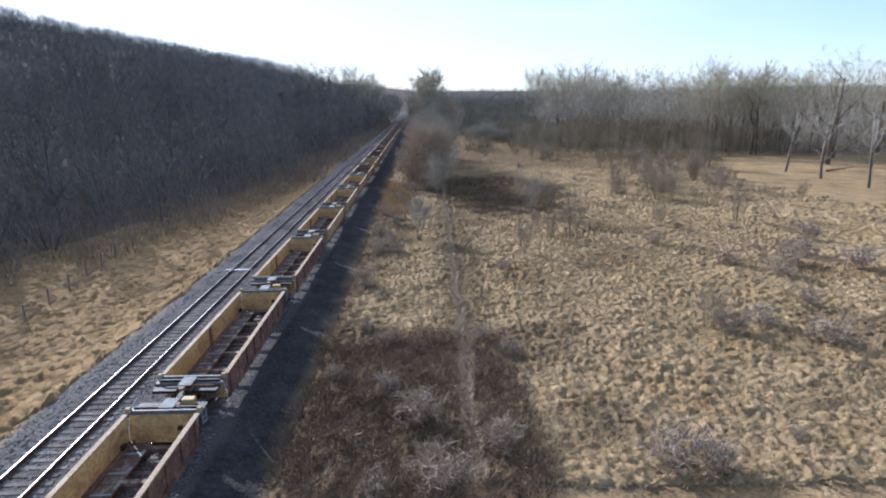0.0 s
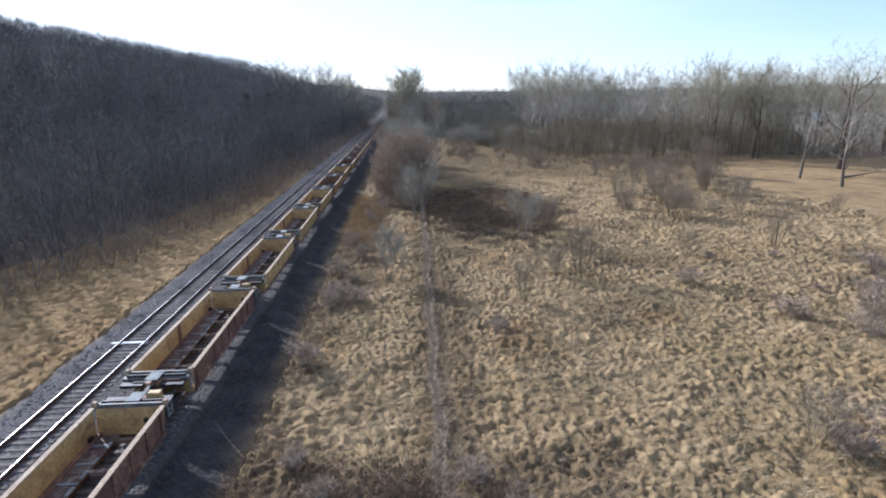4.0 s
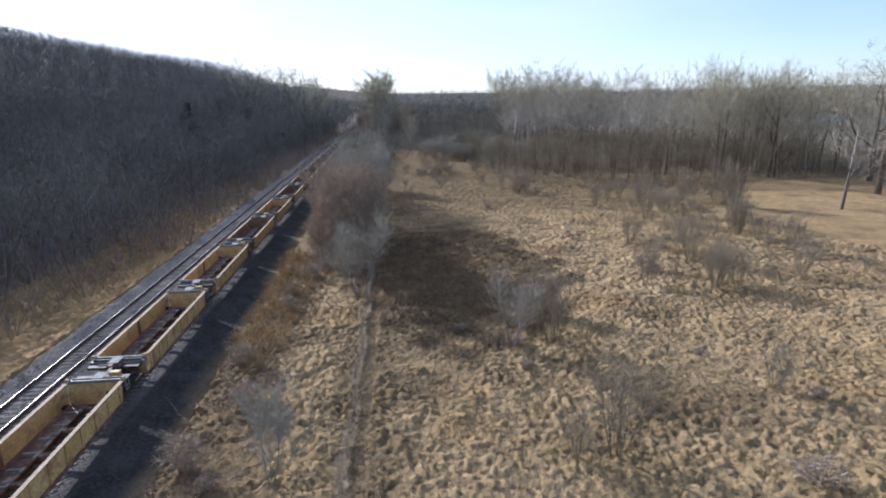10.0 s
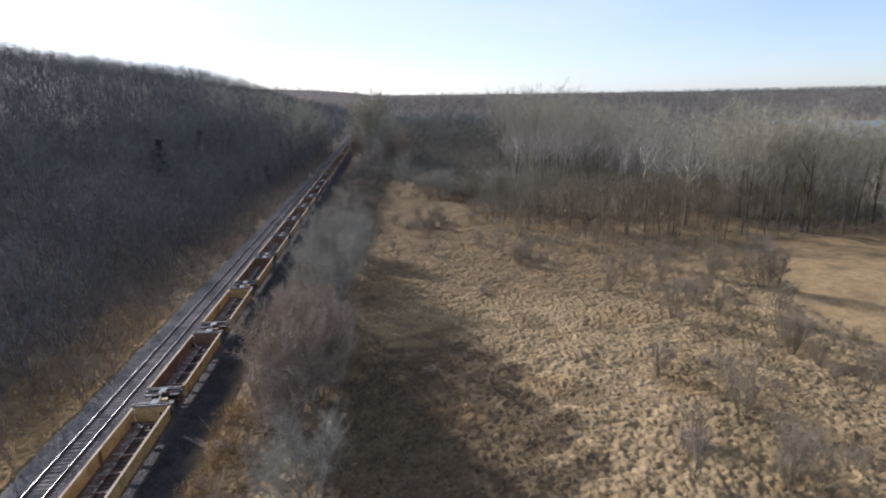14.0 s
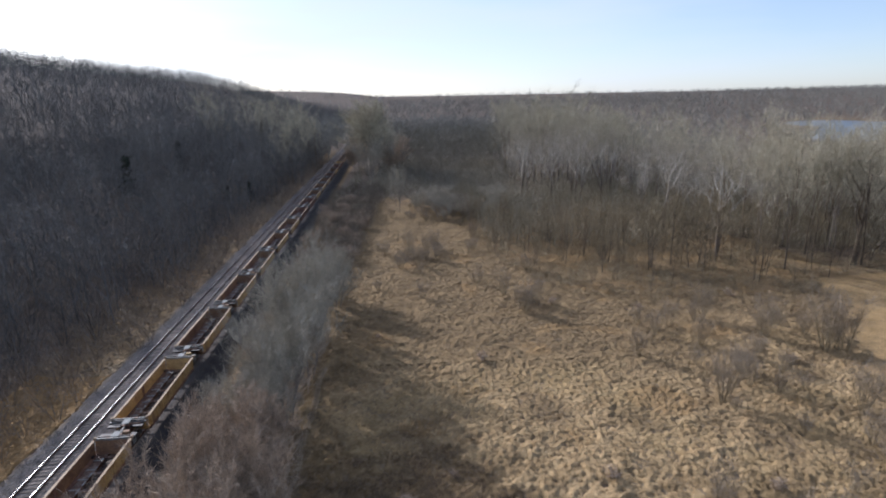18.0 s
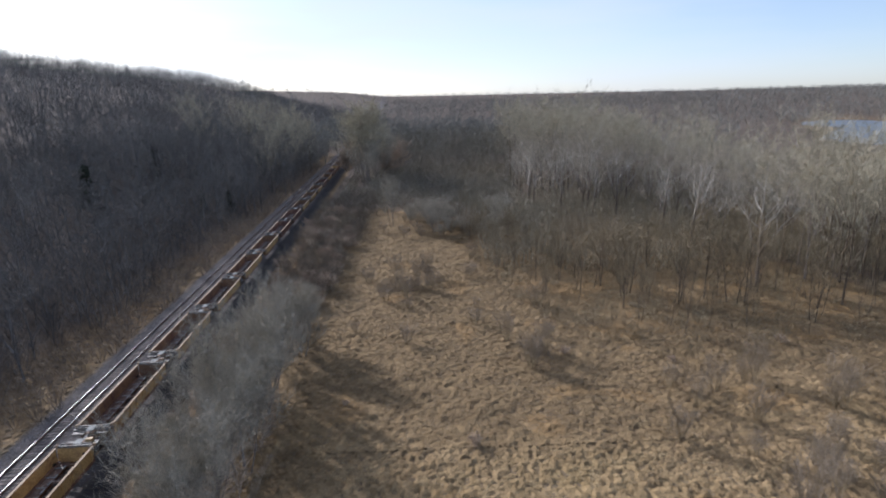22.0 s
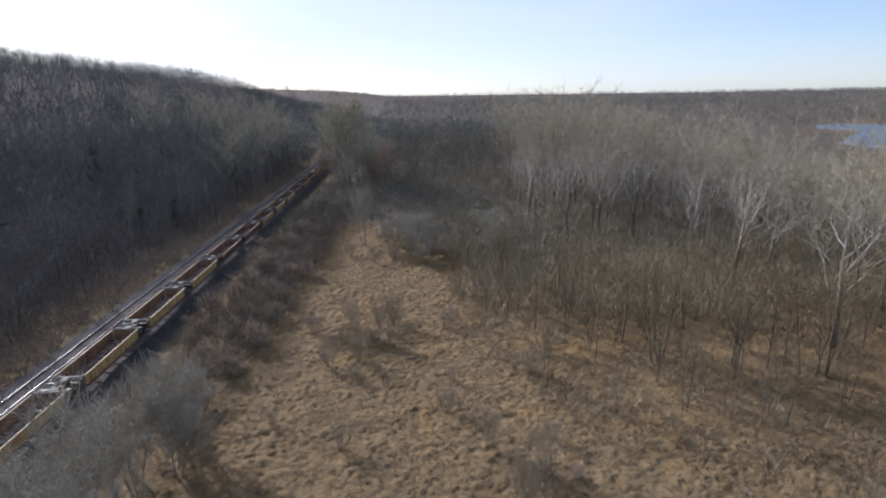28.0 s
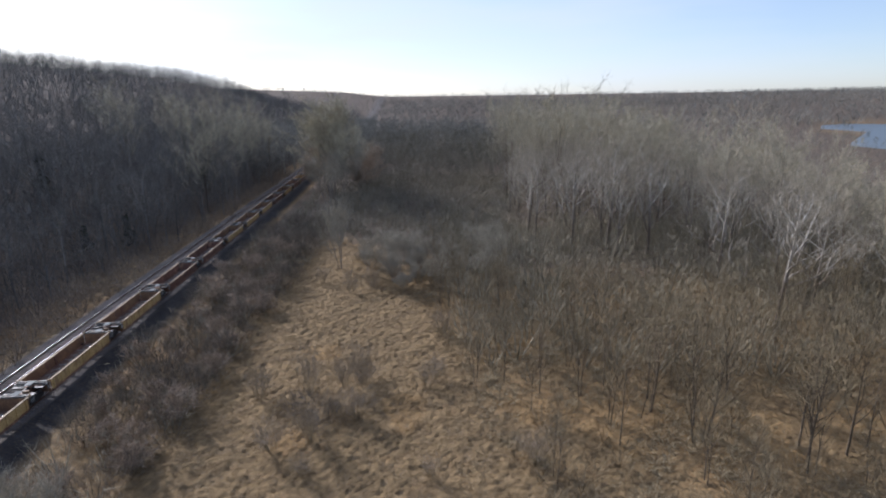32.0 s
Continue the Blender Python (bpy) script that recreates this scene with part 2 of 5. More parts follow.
def tussock_material():
    """Matted winter grass: each clump has its own tone; browner in some stretches."""
    m, n, l, b = nodes_of("matted_tussock_grass")
    co = n.new("ShaderNodeNewGeometry").outputs["Position"]
    at = n.new("ShaderNodeAttribute")
    at.attribute_name = "clump"
    sep = n.new("ShaderNodeSeparateColor")
    l.new(at.outputs["Color"], sep.inputs[0])
    strand, fine, big = noise_at(n, l, co, 6.5, 6, 0.75), noise_at(n, l, co, 16.0, 3), noise_at(n, l, co, 0.07, 4)
    straw = mixer(n, l, sep.outputs[0], (0.262, 0.178, 0.088), (0.49, 0.356, 0.19))
    straw = mixer(n, l, ramp(n, l, big, 0.48, 0.68), straw, (0.325, 0.232, 0.11))
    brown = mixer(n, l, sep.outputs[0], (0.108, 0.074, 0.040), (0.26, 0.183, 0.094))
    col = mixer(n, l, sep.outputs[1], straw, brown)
    col = mixer(n, l, sep.outputs[2], col, (0.33, 0.20, 0.08))
    col = mixer(n, l, ramp(n, l, strand, 0.56, 0.80), col, (0.115, 0.082, 0.05))
    col = mixer(n, l, ramp(n, l, fine, 0.60, 0.8), col, (0.48, 0.385, 0.24))
    l.new(col, b.inputs["Base Color"])
    b.inputs["Roughness"].default_value = 0.92
    b.inputs["Specular IOR Level"].default_value = 0.08
    bp = n.new("ShaderNodeBump")
    bp.inputs["Strength"].default_value, bp.inputs["Distance"].default_value = 1.0, 0.12
    l.new(strand, bp.inputs["Height"])
    l.new(bp.outputs[0], b.inputs["Normal"])
    return m


def ground_material():
    m, n, l, b = nodes_of("winter_ground")
    co = n.new("ShaderNodeNewGeometry").outputs["Position"]
    at = n.new("ShaderNodeAttribute")
    at.attribute_name = "zones"
    sep = n.new("ShaderNodeSeparateColor")
    l.new(at.outputs["Color"], sep.inputs[0])
    at2 = n.new("ShaderNodeAttribute")
    at2.attribute_name = "zones_more"
    sep2 = n.new("ShaderNodeSeparateColor")
    l.new(at2.outputs["Color"], sep2.inputs[0])
    big, mid, fine = noise_at(n, l, co, 0.05, 5), noise_at(n, l, co, 0.6, 5), noise_at(n, l, co, 5.0, 4)
    field = mixer(n, l, ramp(n, l, mid, 0.35, 0.65), (0.15, 0.11, 0.07), (0.30, 0.23, 0.14))
    field = mixer(n, l, ramp(n, l, big, 0.45, 0.7), field, (0.22, 0.155, 0.09))
    mown = mixer(n, l, ramp(n, l, mid, 0.3, 0.7), (0.27, 0.18, 0.08), (0.41, 0.28, 0.135))
    mown = mixer(n, l, ramp(n, l, noise_at(n, l, co, 0.16, 6), 0.5, 0.66), mown, (0.21, 0.145, 0.075))
    litter = mixer(n, l, ramp(n, l, mid, 0.35, 0.65), (0.14, 0.095, 0.048), (0.29, 0.20, 0.10))
    litter = mixer(n, l, ramp(n, l, big, 0.5, 0.75), litter, (0.32, 0.19, 0.08))
    vor = n.new("ShaderNodeTexVoronoi")
    vor.inputs["Scale"].default_value = 9.0
    l.new(co, vor.inputs["Vector"])
    stones = mixer(n, l, ramp(n, l, vor.outputs["Distance"], 0.1, 0.7), (0.20, 0.19, 0.185), (0.06, 0.057, 0.055))
    stones = mixer(n, l, ramp(n, l, mid, 0.4, 0.75), stones, (0.14, 0.13, 0.13))
    floor_dark = mixer(n, l, ramp(n, l, mid, 0.35, 0.65), (0.085, 0.068, 0.055), (0.15, 0.115, 0.085))
    # cinder ground, blackened so its colour carries the train's shadow
    shaded_cinder = mixer(n, l, ramp(n, l, mid, 0.35, 0.7), (0.024, 0.025, 0.028), (0.056, 0.055, 0.056))
    gold = mixer(n, l, ramp(n, l, mid, 0.35, 0.65), (0.28, 0.18, 0.085), (0.42, 0.30, 0.16))
    col = mixer(n, l, sep.outputs[0], field, mown)
    col = mixer(n, l, sep2.outputs[1], col, gold)
    col = mixer(n, l, sep.outputs[1], col, litter)
    col = mixer(n, l, sep2.outputs[2], col, floor_dark)
    col = mixer(n, l, sep2.outputs[0], col, shaded_cinder)
    col = mixer(n, l, sep.outputs[2], col, stones)
    col = mixer(n, l, ramp(n, l, fine, 0.45, 0.8), col, (0.10, 0.075, 0.05))
    l.new(col, b.inputs["Base Color"])
    b.inputs["Roughness"].default_value = 0.95
    b.inputs["Specular IOR Level"].default_value = 0.08
    bp = n.new("ShaderNodeBump")
    bp.inputs["Strength"].default_value, bp.inputs["Distance"].default_value = 0.8, 0.15
    l.new(fine, bp.inputs["Height"])
    l.new(bp.outputs[0], b.inputs["Normal"])
    return m


def water_material():
    m, n, l, b = nodes_of("river_water")
    co = n.new("ShaderNodeNewGeometry").outputs["Position"]
    l.new(mixer(n, l, noise_at(n, l, co, 0.02), (0.05, 0.07, 0.08), (0.09, 0.11, 0.12)), b.inputs["Base Color"])
    b.inputs["Roughness"].default_value = 0.4
    bp = n.new("ShaderNodeBump")
    bp.inputs["Strength"].default_value, bp.inputs["Distance"].default_value = 0.15, 0.1
    l.new(noise_at(n, l, co, 0.8), bp.inputs["Height"])
    l.new(bp.outputs[0], b.inputs["Normal"])
    return m


# ---- mesh helpers ----
def mesh_np(name, verts, tris, material, smooth=False):
    verts, tris = np.asarray(verts, dtype=np.float32), np.asarray(tris, dtype=np.int32)
    me = bpy.data.meshes.new(name)
    me.vertices.add(len(verts))
    me.vertices.foreach_set("co", verts.ravel())
    k = tris.shape[1]
    me.loops.add(tris.size)
    me.loops.foreach_set("vertex_index", tris.ravel())
    me.polygons.add(len(tris))
    me.polygons.foreach_set("loop_start", np.arange(0, tris.size, k, dtype=np.int32))
    if smooth:
        me.polygons.foreach_set("use_smooth", np.ones(len(tris), dtype=bool))
    me.update(calc_edges=True)
    me.materials.append(material)
    return me


def part(name, bm, material, parent, label=""):
    """Links a bmesh as one mesh object under a thing or a part."""
    me = bpy.data.meshes.new(name)
    bm.to_mesh(me)
    bm.free()
    me.materials.append(material)
    ob = new(name, me)
    ob.parent = parent
    return tagged(ob, label)


def add_box(bm, x0, x1, y0, y1, z0, z1):
    v = [bm.verts.new((x, y, z)) for z in (z0, z1) for x, y in ((x0, y0), (x1, y0), (x1, y1), (x0, y1))]
    for f in ((3, 2, 1, 0), (4, 5, 6, 7), (0, 1, 5, 4), (1, 2, 6, 5), (2, 3, 7, 6), (3, 0, 4, 7)):
        bm.faces.new([v[i] for i in f])
    return v


def boxes(*dims, bevel=0.0):
    bm = bmesh.new()
    for d in dims:
        add_box(bm, *d)
    if bevel:
        bmesh.ops.bevel(bm, geom=bm.edges[:], offset=bevel, segments=1, affect='EDGES')
    return bm


def add_prism(bm, profile, x0, x1):
    """A closed profile of (y, z) points drawn out along x."""
    a = [bm.verts.new((x0, y, z)) for y, z in profile]
    c = [bm.verts.new((x1, y, z)) for y, z in profile]
    k = len(profile)
    bm.faces.new(a)
    bm.faces.new(c[::-1])
    for i in range(k):
        bm.faces.new((a[i], c[i], c[(i + 1) % k], a[(i + 1) % k]))


def add_disc(bm, centre, radius, width, sides=18):
    m = pose(*centre, 0, 90, 0)
    bmesh.ops.create_cone(bm, cap_ends=True, segments=sides, radius1=radius, radius2=radius, depth=width, matrix=m)


# ---- the lie of the land ----
TRACK = pose(-11.0, 0, 0, 0, 0, 2.32)      # x across, y along the railway; its middle is the loaded track
TC, TS = math.cos(radians(2.32)), math.sin(radians(2.32))
RAIL_TOP = 1.0
EMPTY_TRACK = -4.7
PITCH = 15.2                               # one well unit of the train
rng = np.random.default_rng(7)


def across(x, y):
    return (x + 11.0) * TC + y * TS


def wave(x, y, scale, seed):
    r = np.random.default_rng(seed)
    out = np.zeros_like(np.asarray(x, dtype=float))
    for i in range(6):
        a, f, p = r.uniform(0, 6.28), r.uniform(0.6, 1.8) / scale * 6.28, r.uniform(0, 6.28)
        out = out + np.sin((x * np.cos(a) + y * np.sin(a)) * f + p)
    return out / 6


def hill_foot(y):
    return np.interp(y, [-50, 40, 70, 100, 200, 600], [-31, -28, -18, -13.5, -12, -12])


def river_mask(x, y):
    far_bank = 760 - 0.24 * (x - 418) + 12 * wave(x, y, 160, 3)
    return (x > 512 - (760 - y) * 0.667 + 10 * wave(x, y, 120, 4)) & (y < far_bank) & (y > far_bank - 370)


def lie(x, y):
    x, y = np.asarray(x, dtype=float), np.asarray(y, dtype=float)
    u = across(x, y)
    z = np.interp(u, [-11.0, -8.8, -6.7, 2.0, 3.7, 4.8], [0.05, 0.15, 0.80, 0.80, 0.3, 0.0])
    d = np.maximum(0, hill_foot(y) - u + 1.5 * wave(x, y, 25, 5))
    z = z + np.interp(d, [0, 8, 60, 140, 250, 320, 700, 2600], [0, 1.6, 16, 38, 60, 62, 60, 50]) * np.interp(y, [-300, 300, 420, 640, 820, 1200], [1.0, 1.0, 1.04, 1.04, 0.8, 0.4])
    z = z + 15 * np.exp(-((x + 215) / 75) ** 2 - ((y - 770) / 120) ** 2)
    z = z + np.clip(d / 60, 0, 1) * 2.0 * wave(x, y, 60, 6)
    far = np.hypot(x, y)
    z = z + np.interp(far, [0, 900, 1700, 3000], [0, 0, 40, 60])
    fieldy = np.clip((u - 5) / 3, 0, 1)
    z = z + fieldy * (0.14 * wave(x, y, 9, 8) + 0.07 * wave(x, y, 2.2, 9))
    return np.where(river_mask(x, y), -3.0, z)


def woods_line(x):
    return np.interp(x, [-12, 4, 14, 22, 27, 33, 40, 60, 78, 100, 300], [238, 238, 226, 203, 172, 158, 153, 150, 156, 159, 175])


def mown_mask(x, y):
    edge = np.interp(y, [0, 90, 105, 121, 150, 160], [70, 61, 59, 60, 74, 80]) + 3.0 * wave(x, y, 9, 12) + 1.5 * wave(x, y, 3, 14)
    return ((x > edge) & (y > 84 + 5 * wave(x, y, 11, 15)) & (y < woods_line(x) - 2)) | ((y < 19.2 + 0.5 * wave(x, y, 9, 13)) & (across(x, y) > 9))


def field_mask(x, y):
    left = np.interp(y, [0, 100, 115, 150, 236], [-8.6, -9.0, -6, -1, 1])
    return (x > left) & (y > 14) & (y < woods_line(x) + 3) & ~mown_mask(x, y)


def rough_mask(x, y):
    """All ground under long grass: the field, and the sapling zone at the wood's edge."""
    left = np.interp(y, [0, 100, 115, 150, 236], [-8.6, -9.0, -7, -3.5, -1]) + 1.6 * wave(x, y, 6, 57)
    deep = np.interp(x, [0, 12, 20, 25, 33, 70, 84, 100], [4, 8, 18, 44, 56, 56, 8, 4]) + 7 * wave(x, y, 9, 58)
    return (x > left) & (y > 14) & (y < woods_line(x) + deep) & ~mown_mask(x, y)


# ---- ground: one sheet to the horizon ----
def axis(lo, hi, step, ends):
    inner = np.arange(lo, hi + step / 2, step)
    out = [inner]
    for end, sign in ((ends[0], -1), (ends[1], 1)):
        v, s, row = (lo if sign < 0 else hi), step, []
        while abs(v) < abs(end) or v * sign < 0:
            s *= 1.16
            v = v + sign * s
            row.append(v)
        out.append(np.array(row))
    return np.concatenate([out[1][::-1], out[0], out[2]])


gx, gy = axis(-34, 84, 0.7, (-3600, 3600)), axis(8, 236, 0.7, (-1500, 3600))
GX, GY = np.meshgrid(gx, gy)
GZ = lie(GX, GY)
nx, ny = len(gx), len(gy)
idx = np.arange(nx * ny).reshape(ny, nx)
quads = np.stack([idx[:-1, :-1], idx[:-1, 1:], idx[1:, 1:], idx[1:, :-1]], -1).reshape(-1, 4)
gme = mesh_np("ground", np.stack([GX, GY, GZ], -1).reshape(-1, 3), quads, ground_material(), smooth=True)
U = across(GX, GY)
soft = lambda d, w: np.clip(d / w + 0.5, 0, 1)
z_mown = mown_mask(GX, GY).astype(float)
z_litter = soft(hill_foot(GY) - U + 3 * wave(GX, GY, 14, 21), 5)
z_litter = np.maximum(z_litter, soft(GY - woods_line(GX) + 5 * wave(GX, GY, 20, 22), 8) * (U > 4))
z_litter = np.maximum(z_litter, soft(np.interp(GY, [0, 100, 115, 150, 236], [-8, -8, -6, -1, 1]) - GX + 2 * wave(GX, GY, 8, 23), 3) * (U > 4.6) * 0.8)
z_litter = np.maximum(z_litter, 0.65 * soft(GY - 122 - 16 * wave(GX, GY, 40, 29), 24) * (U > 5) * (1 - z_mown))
z_litter = np.maximum(z_litter, soft(np.hypot(GX, GY) - 420, 60))
z_litter = np.where(river_mask(GX, GY - 14), 0, z_litter)
z_ballast = soft(U + 7.7 + 0.4 * wave(GX, GY, 5, 24), 1) * soft(1.8 - U, 0.5)
# dark strip beside the train, painted as wide as its shadow
z_shaded_cinder = soft(U - 1.5, 0.6) * soft(4.6 + 0.5 * wave(GX, GY, 6, 25) - U, 0.8)
# beyond y 70 the golden strip is painted browner for the hill's shade
z_gold = soft(U - hill_foot(GY) + 2, 4) * soft(-7.7 - U, 1.0) * np.interp(GY, [70, 105], [1, 0.25])
z_litter = np.maximum(z_litter, soft(-8.0 - U, 1.5) * np.interp(GY, [70, 105], [0, 0.7]))
z_gold = np.maximum(z_gold, 0.9 * soft(wave(GX, GY, 17, 26) - 0.28, 0.2) * (U > 5))
z_floor = soft(hill_foot(GY) - U - 3 + 3 * wave(GX, GY, 14, 27), 6)
z_floor = np.maximum(z_floor, soft(np.hypot(GX, GY) - 420, 60))
z_floor = np.maximum(z_floor, soft(GY - woods_line(GX) - np.interp(GX, [0, 20, 27, 33, 70, 84, 100], [4, 12, 46, 62, 62, 8, 4]) + 5 * wave(GX, GY, 20, 28), 12) * (U > 6))
z_floor = np.where(river_mask(GX, GY - 14), 0, z_floor)
for nm, ch in (("zones", (z_mown, z_litter, z_ballast)), ("zones_more", (z_shaded_cinder, z_gold, z_floor))):
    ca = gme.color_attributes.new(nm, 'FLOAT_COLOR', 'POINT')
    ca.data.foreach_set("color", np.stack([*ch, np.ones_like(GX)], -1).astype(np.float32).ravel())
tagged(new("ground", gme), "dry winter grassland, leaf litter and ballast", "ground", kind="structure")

wme = mesh_np("water", [(150, 250, -0.8), (2500, 250, -0.8), (2500, 900, -0.8), (150, 900, -0.8)], [(0, 1, 2, 3)], water_material())
tagged(new("water", wme), "pale blue-grey river beyond the woods", "river", kind="structure")


# ---- railway ----
def rail_profile():
    return [(-0.07, -0.17), (0.07, -0.17), (0.07, -0.155), (0.012, -0.13), (0.012, -0.045), (0.036, -0.035), (0.036, -0.006), (0.024, 0.0), (-0.024, 0.0), (-0.036, -0.006), (-0.036, -0.035), (-0.012, -0.045), (-0.012, -0.13), (-0.07, -0.155)]


def railway_track(u0, label):
    track = tagged(new("railway_track"), label, "railway track", kind="structure")
    track.matrix_world = TRACK @ pose(u0, 0, RAIL_TOP)
    for side in (-0.7535, 0.7535):
        prof = rail_profile()
        k = len(prof)
        ends = (-60.0, 900.0)
        vs = [(side + p[0], e, p[1]) for e in ends for p in prof]
        fs = [(i, (i + 1) % k, k + (i + 1) % k, k + i) for i in range(k)]
        me = mesh_np("rail", vs, fs, M_RAILSIDE)
        me.materials.append(M_RAIL)
        for i, poly in enumerate(me.polygons):
            if 6 <= i <= 8:
                poly.material_index = 1
        ob = new("rail", me)
        ob.parent = track
        tagged(ob, "steel rail with a bright worn head")
    return track


track_empty = railway_track(EMPTY_TRACK, "empty railway track with bright rails on timber ties")
track_train = railway_track(0.1, "railway track under the standing train")


# ---- train of empty container well units ----
HALF, OUT, INN, TOPZ, LOWZ = 5.75, 1.54, 1.40, 1.58, 0.30
TRAIN_TRACK = 0.1


def well_unit(paint, outer, label):
    car = tagged(new("well_car"), label, "rail car", group="train of well cars")
    for s in (-1, 1):
        bm = bmesh.new()
        x_in, x_out = sorted((s * INN, s * (INN + 0.05)))
        add_box(bm, x_in, x_out, -HALF, HALF, LOWZ, TOPZ - 0.06)
        wall = part("side_wall", bm, paint, car)
        a, b2 = sorted((s * (INN + 0.053), s * (INN + 0.07)))
        part("outer_panel", boxes((a, b2, -HALF, HALF, LOWZ + 0.143, TOPZ - 0.063)), outer, wall)
        bm = bmesh.new()
        a, b2 = sorted((s * (INN - 0.03), s * (OUT + 0.03)))
        add_box(bm, a, b2, -HALF - 0.1, HALF + 0.1, TOPZ - 0.06, TOPZ)
        part("top_flange", bm, M_FLANGE, wall, "pale worn top flange")
        a, b2 = sorted((s * (INN + 0.072), s * OUT))
        for i in range(9):
            y = -HALF + 0.35 + i * (2 * HALF - 0.7) / 8
            part("rib", boxes((a, b2, y - 0.05, y + 0.05, LOWZ + 0.143, TOPZ - 0.063)), outer, wall)
        bm = bmesh.new()
        a, b2 = sorted((s * (INN - 0.22), s * OUT))
        add_box(bm, a, b2, -HALF, HALF, LOWZ - 0.04, LOWZ + 0.14)
        part("side_sill", bm, M_MAROON, wall)
        bm = bmesh.new()
        a, b2 = sorted((s * (INN - 0.06), s * INN))
        add_box(bm, a, b2, -0.16, 0.16, LOWZ + 0.16, TOPZ - 0.07)
        part("splice_plate", bm, M_MAROON, wall, "dark rusty plate in the wall's middle")
        for y in (-HALF + 0.6, HALF - 0.6):
            a, b2 = sorted((s * (INN - 0.14), s * INN))
            part("container_guide", boxes((a, b2, y - 0.13, y + 0.13, LOWZ + 0.14, LOWZ + 0.3)), M_BLACK, car)
    # floor: a ribbed plate on one half, the other half open between cross bearers
    for i in range(6):
        y = -HALF + 0.5 + i * (2 * HALF - 1.0) / 5
        part("cross_bearer", boxes((-INN, INN, y - 0.13, y + 0.13, LOWZ - 0.02, LOWZ + 0.1)), M_FLOORPLATE, car)
    for i in range(9):
        y = -HALF + 0.9 + i * (2 * HALF - 1.8) / 8
        part("floor_rib", boxes((-INN + 0.2, -0.42, y - 0.05, y + 0.05, LOWZ + 0.063, LOWZ + 0.11)), M_GRATE, car)
    part("floor_plate", boxes((-INN + 0.2, -0.4, -HALF + 0.1, HALF - 0.1, LOWZ + 0.02, LOWZ + 0.06)), M_FLOORPLATE, car, "rusty brown floor plate")
    r = random.Random(4)
    for i in range(11):
        y = -HALF + 0.6 + i * 0.98
        part("drain_lip", boxes((-0.52, -0.39, y, y + r.uniform(0.2, 0.6), LOWZ + 0.063, LOWZ + 0.125)), M_GRATE, car, "bare metal lip on the floor")
    # bulkheads and end structures
    for e in (-1, 1):
        bm = bmesh.new()
        y0 = e * HALF
        prof = [(y0, LOWZ), (y0 + e * 0.1, LOWZ), (y0 + e * 0.34, TOPZ - 0.12), (y0 + e * 0.24, TOPZ - 0.12)]
        add_prism(bm, prof if e > 0 else prof[::-1], -INN, INN)
        bulk = part("bulkhead", bm, paint, car)
        part("vent_hole", boxes((0.62, 0.78, y0 - e * 0.012 + min(0, e * 0.2), y0 - e * 0.012 + max(0, e * 0.2), 0.85, 0.99)), M_BLACK, bulk)
        a, b2 = sorted((y0 + e * 0.24, y0 + e * 0.85))
        deck = part("end_deck", boxes((-OUT + 0.02, OUT - 0.02, a, b2, TOPZ - 0.22, TOPZ - 0.1), bevel=0.015), M_DECK, car)
        c, d = sorted((y0 + e * 0.30, y0 + e * 0.42))
        part("cross_beam", boxes((-OUT, OUT, c, d, TOPZ - 0.1, TOPZ + 0.03), bevel=0.015), M_DECK, deck)
        c2, d2 = sorted((y0 + e * 0.62, y0 + e * 0.72))
        part("cross_beam", boxes((-OUT + 0.15, OUT - 0.15, c2, d2, TOPZ - 0.1, TOPZ + 0.01), bevel=0.012), M_BLACK, deck)
        for x in (-OUT + 0.06, OUT - 0.06):
            part("corner_block", boxes((x - 0.1, x + 0.1, c - 0.04, d + 0.06, TOPZ - 0.1, TOPZ + 0.14), bevel=0.02), M_FLANGE, deck)
        c, d = sorted((y0 + e * 0.5, y0 + e * 1.3))
        part("walkway_plate", boxes((-0.3, 0.3, c, d, TOPZ + 0.012, TOPZ + 0.05)), M_GRATE, deck, "galvanised crossover plate")
        for x, w in ((-0.95, 0.38), (0.85, 0.45)):
            c2, d2 = sorted((y0 + e * 0.46, y0 + e * 0.60))
            part("tread_plate", boxes((x - w / 2, x + w / 2, c2, d2, TOPZ - 0.09, TOPZ - 0.06)), M_GRATE, deck)
        bm = bmesh.new()
        add_disc(bm, (0.55 * e, y0 + e * 1.05, TOPZ - 0.28), 0.14, 0.75, 12)
        part("air_reservoir", bm, M_BLACK, car)
        bm = bmesh.new()
        add_disc(bm, (-0.6 * e, y0 + e * 0.95, TOPZ - 0.16), 0.05, 1.2, 8)
        part("pipe", bm, M_MAROON, car)
        part("coupler_bar", boxes((-0.14, 0.14, *sorted((y0 + e * 1.3, y0 + e * 1.849)), 0.6, TOPZ - 0.2), bevel=0.02), M_BLACK, car)
        part("draft_sill", boxes((-0.32, 0.32, *sorted((y0 + e * 0.5, y0 + e * 1.3)), 0.55, TOPZ - 0.14), bevel=0.02), M_MAROON, car)
        c, d = sorted((y0 + e * 0.85, y0 + e * 1.35))
        part("step_plate", boxes((-OUT + 0.1, -0.4, c, d, TOPZ - 0.34, TOPZ - 0.2)), M_BLACK, car)
        part("step_plate", boxes((0.4, OUT - 0.1, c, d, TOPZ - 0.34, TOPZ - 0.2)), M_BLACK, car)
        for x in (-OUT - 0.02, OUT + 0.02):
            bm = bmesh.new()
            y = y0 + e * 0.75
            add_box(bm, x - 0.02, x + 0.02, y - 0.02, y + 0.02, TOPZ - 0.7, TOPZ - 0.1)
            y = y0 + e * 0.35
